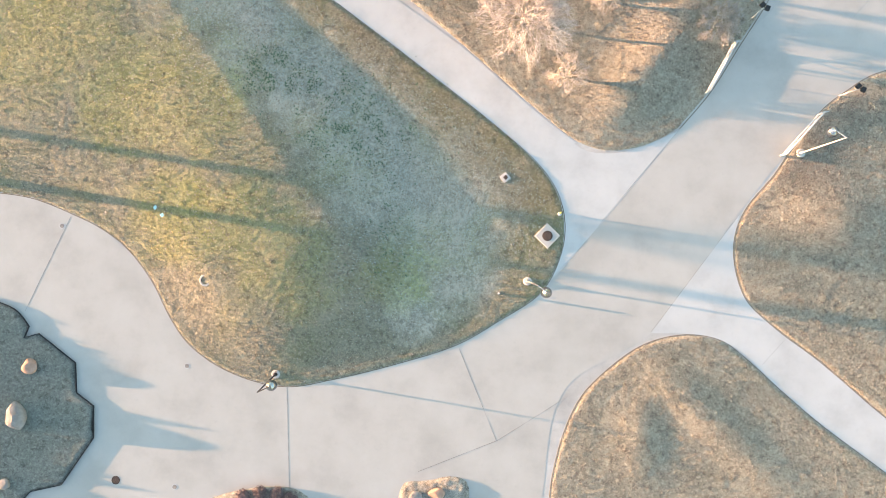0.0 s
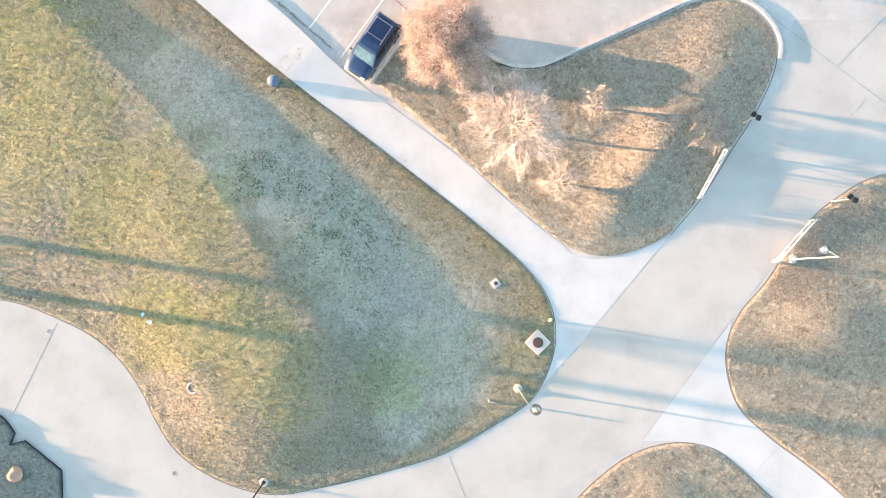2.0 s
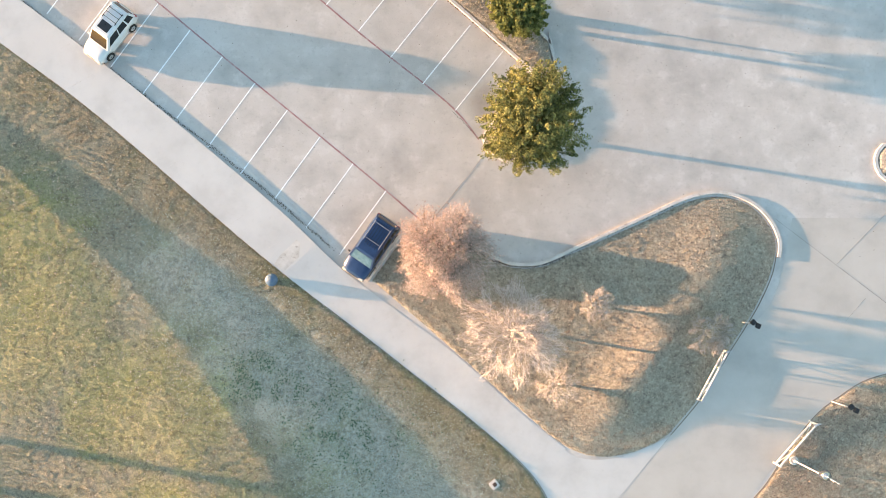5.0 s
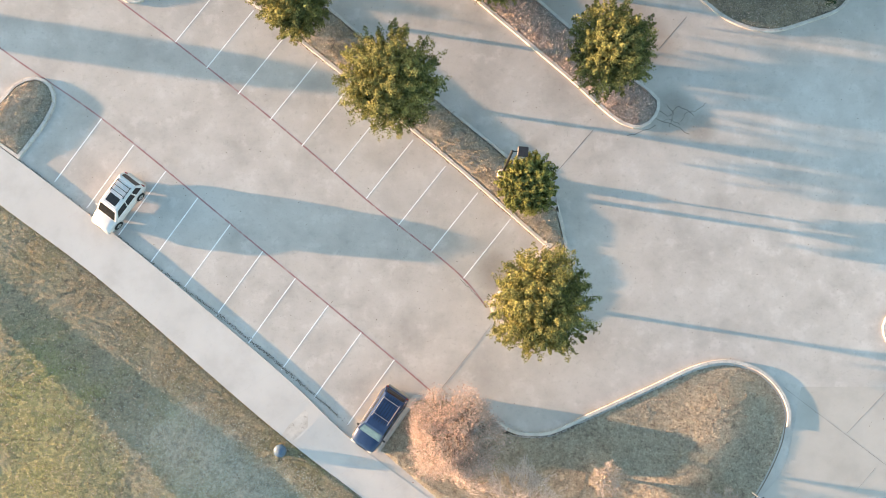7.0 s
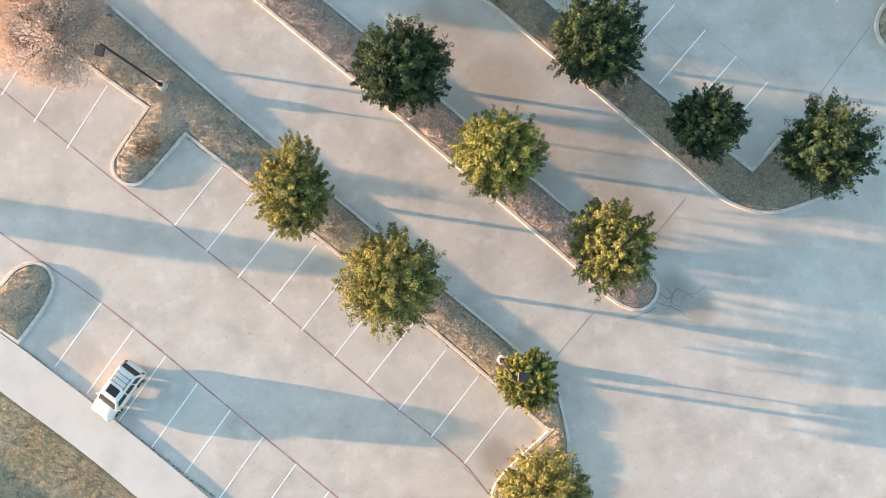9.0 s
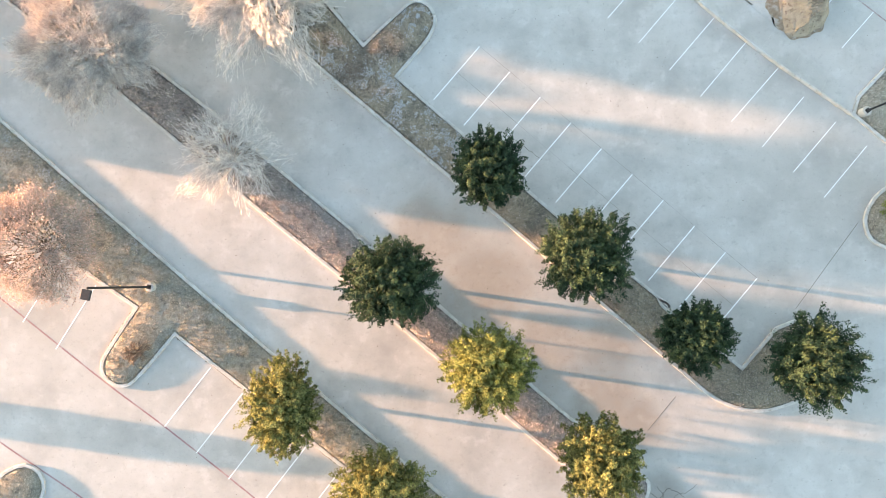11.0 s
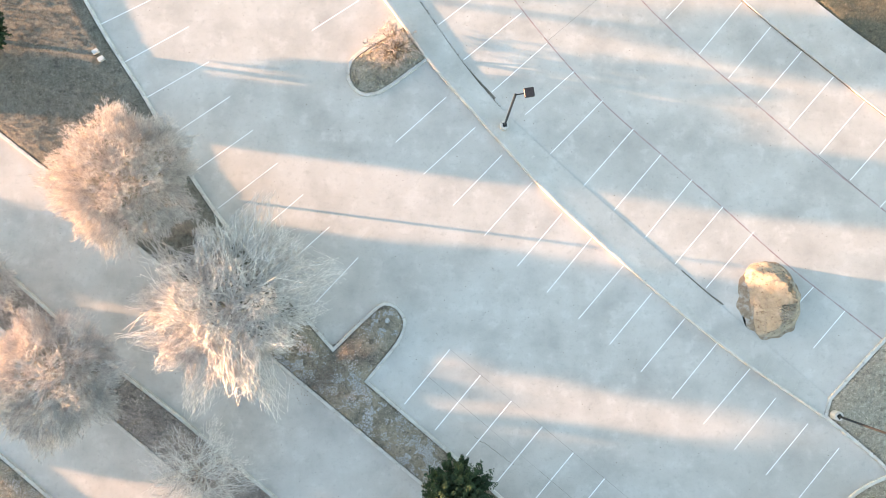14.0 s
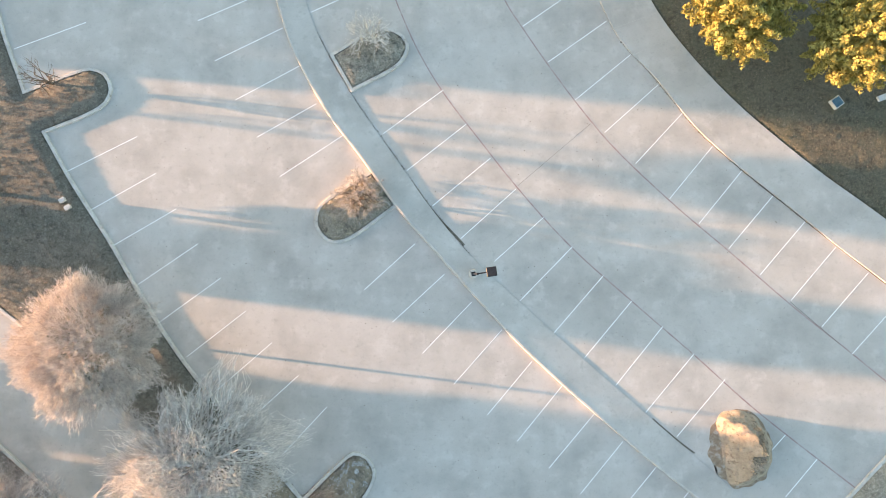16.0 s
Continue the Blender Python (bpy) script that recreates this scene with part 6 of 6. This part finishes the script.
gate_leaves = np.concatenate([rng.normal(0, 1, (n, 2)) * [w, h] + p for n, w, h, p in ((1500, 1.3, 1.6, (28.2, 4.6)), (900, 1.5, 1.2, (30.6, 7.3)), (600, 0.8, 0.8, (27.0, 2.6)))])
gate_leaves = gate_leaves[inside(offset(east_ring, 0.2, True), gate_leaves)]
for k, mat in enumerate((BROWN_LEAF, PALE_LEAF)):
    own = gate_leaves[k::2]
    flakes("fallen_leaves", own, ground_height("lawn_east", own) + 0.03, 0.09, mat, "brown leaves gathered on the lawn beside the gate", "leaf litter", 450 + k)
dim = np.array([p for p in scatter(north_ring, 30000, 460) if p[0] < 46][:9000])
tufts("grass", dim, ground_height("lawn_north", dim), 0.06, TUFT, "thin dim grass on the leaf-strewn lawn", "grass", 461, 2, 0.035)
flakes("fallen_leaves", dim[:1800] + 0.2, ground_height("lawn_north", dim[:1800]) + 0.03, 0.06, BROWN_LEAF, "brown leaves strewn on the dim lawn", "leaf litter", 462)
clover = np.concatenate([rng.normal(0, 1, (n, 2)) * [w, h] + (-5.46, 6.94) + np.array(c) for n, w, h, c in ((800, 1.6, 1.2, (0.6, -1.4)), (750, 1.0, 1.1, (-5.0, 2.4)), (550, 2.4, 0.8, (-1.5, 1.8)), (500, 3.0, 2.2, (3, -2)), (300, 1.5, 2.5, (3.5, -9)))])
clover = clover[[noise.noise(Vector((x * 0.9, y * 0.9, 2.0))) + 0.4 * noise.noise(Vector((x * 2.4, y * 2.4, 5.0))) > -0.02 for x, y in clover]]
flakes("clover", clover, ground_height("lawn_field", clover) + 0.05, 0.11, CLOVER, "dark green clover patches in the shaded bank", "clover", 420)
pale = np.concatenate([rng.normal(0, 1, (n, 2)) * [w, h] + c for n, w, h, c in ((4200, 1.2, 0.9, (2.48, 64.57)), (3600, 1.1, 1.0, (-0.37, 67.65)), (2600, 1.0, 0.7, (-6.34, 71.58)), (2200, 0.7, 0.6, (0.05, 74.23)), (2000, 1.0, 0.8, (-2.63, 69.71)))])
pale = pale[inside([(v[0], v[1]) for v in offset(outline([(-19.26, 80.80), (-10.47, 73.46), (2.27, 62.74), (6.73, 59.09)], [(6.73, 59.09), (9.99, 60.29), (3.92, 65.59), (-1.19, 70.03)], [(-1.19, 70.03), (1.28, 73.19), (1.57, 74.30), (1.00, 75.38), (-0.07, 75.76), (-1.06, 75.06), (-3.78, 72.51)], [(-3.78, 72.51), (-6.35, 75.51), (-13.03, 82.64)]), 0.3, True)], pale)]
nose = np.concatenate([rng.normal(0, 1, (n, 2)) * [w, h] + p for n, w, h, p in ((1600, 1.6, 0.9, (24.6, 47.9)), (900, 1.0, 0.8, (20.9, 48.9)), (700, 0.9, 0.7, (15.2, 53.2)))])
nose = nose[inside(offset(outline([(15.35, 51.78), (18.12, 49.48), (21.70, 46.61), (24.49, 45.91), (27.29, 46.66), (29.69, 47.77)], [(29.69, 47.77), (27.76, 52.0), (25.75, 51.99)], [(25.75, 51.99), (23.32, 49.21)], [(23.32, 49.21), (17.73, 53.67), (13.0, 57.5)]), 0.3, True), nose)]
flakes("fallen_leaves", nose, ground_height("island_4", nose) + 0.03, 0.10, PALE_LEAF, "tan leaves heaped on the island's rounded end", "leaf litter", 433)
spots = rng.normal(0, 1, (1500, 2)) * [1.0, 0.8] + (-4.19, 70.62)
flakes("fallen_leaves", spots, ground_height("island_4", spots) + 0.02, 0.08, BROWN_LEAF, "brown fallen leaves heaped on an island", "leaf litter", 431)
rime = np.concatenate([rng.normal(0, 1, (n, 2)) * [w, h] + p for n, w, h, p in ((1500, 0.9, 0.6, (-26.07, 62.85)), (1300, 0.8, 0.6, (-22.33, 60.39)), (1200, 0.7, 0.5, (-19.23, 57.75)), (900, 0.9, 0.5, (-29.82, 64.90)))])
rime = rime[ground_height("island_2", rime) > 0.15]
ragged = lambda pts: np.array([noise.noise(Vector((x * 1.1, y * 1.1, 4.0))) + 0.5 * noise.noise(Vector((x * 3.1, y * 3.1, 8.0))) > 0.02 for x, y in pts])
rime, pale = rime[ragged(rime)], pale[ragged(pale)]
flakes("pale_litter", rime, ground_height("island_2", rime) + 0.03, 0.055, PALE_GROUND, "pale frosted-looking litter on an island", "leaf litter", 432)
flakes("pale_litter", pale, ground_height("island_4", pale) + 0.03, 0.075, PALE_GROUND, "pale frosted-looking litter on an island", "leaf litter", 430)
# pale flecks strewn over the bank's shaded band to lift its tone
flecks = np.column_stack([rng.uniform(-32, 14, 560000), rng.uniform(-16, 40, 560000)])
fleck_d = -((flecks[:, 0] - PATH_EDGE[0][0]) * -edge_way[1] + (flecks[:, 1] - PATH_EDGE[0][1]) * edge_way[0])
fleck_s = (flecks[:, 0] - PATH_EDGE[0][0]) * edge_way[0] + (flecks[:, 1] - PATH_EDGE[0][1]) * edge_way[1]
middle = 5.0 + 0.5 * step_up(fleck_s, -26, 0) + 1.9 * step_up(fleck_s, 2, 15)
half = 1.7 + 1.6 * step_up(fleck_s, -26, 0) + 2.5 * step_up(fleck_s, 2, 15)
keep = (rng.normal(0, 0.55, len(flecks)) + np.abs(fleck_d - middle) / half < 1.0) & (fleck_s + rng.normal(0, 3.5, len(flecks)) > -13) & (fleck_s + rng.normal(0, 1.2, len(flecks)) < 20.0)
flecks = flecks[keep][:70000]
flecks = flecks[inside(offset(field_ring, 1.0, True), flecks)]
flakes("shade_lift_flecks", flecks, ground_height("lawn_field", flecks) + 0.02, 0.042, SHADE_FLECK, "pale flecks that lift the shade tone of the grass bank", "grass", 440)
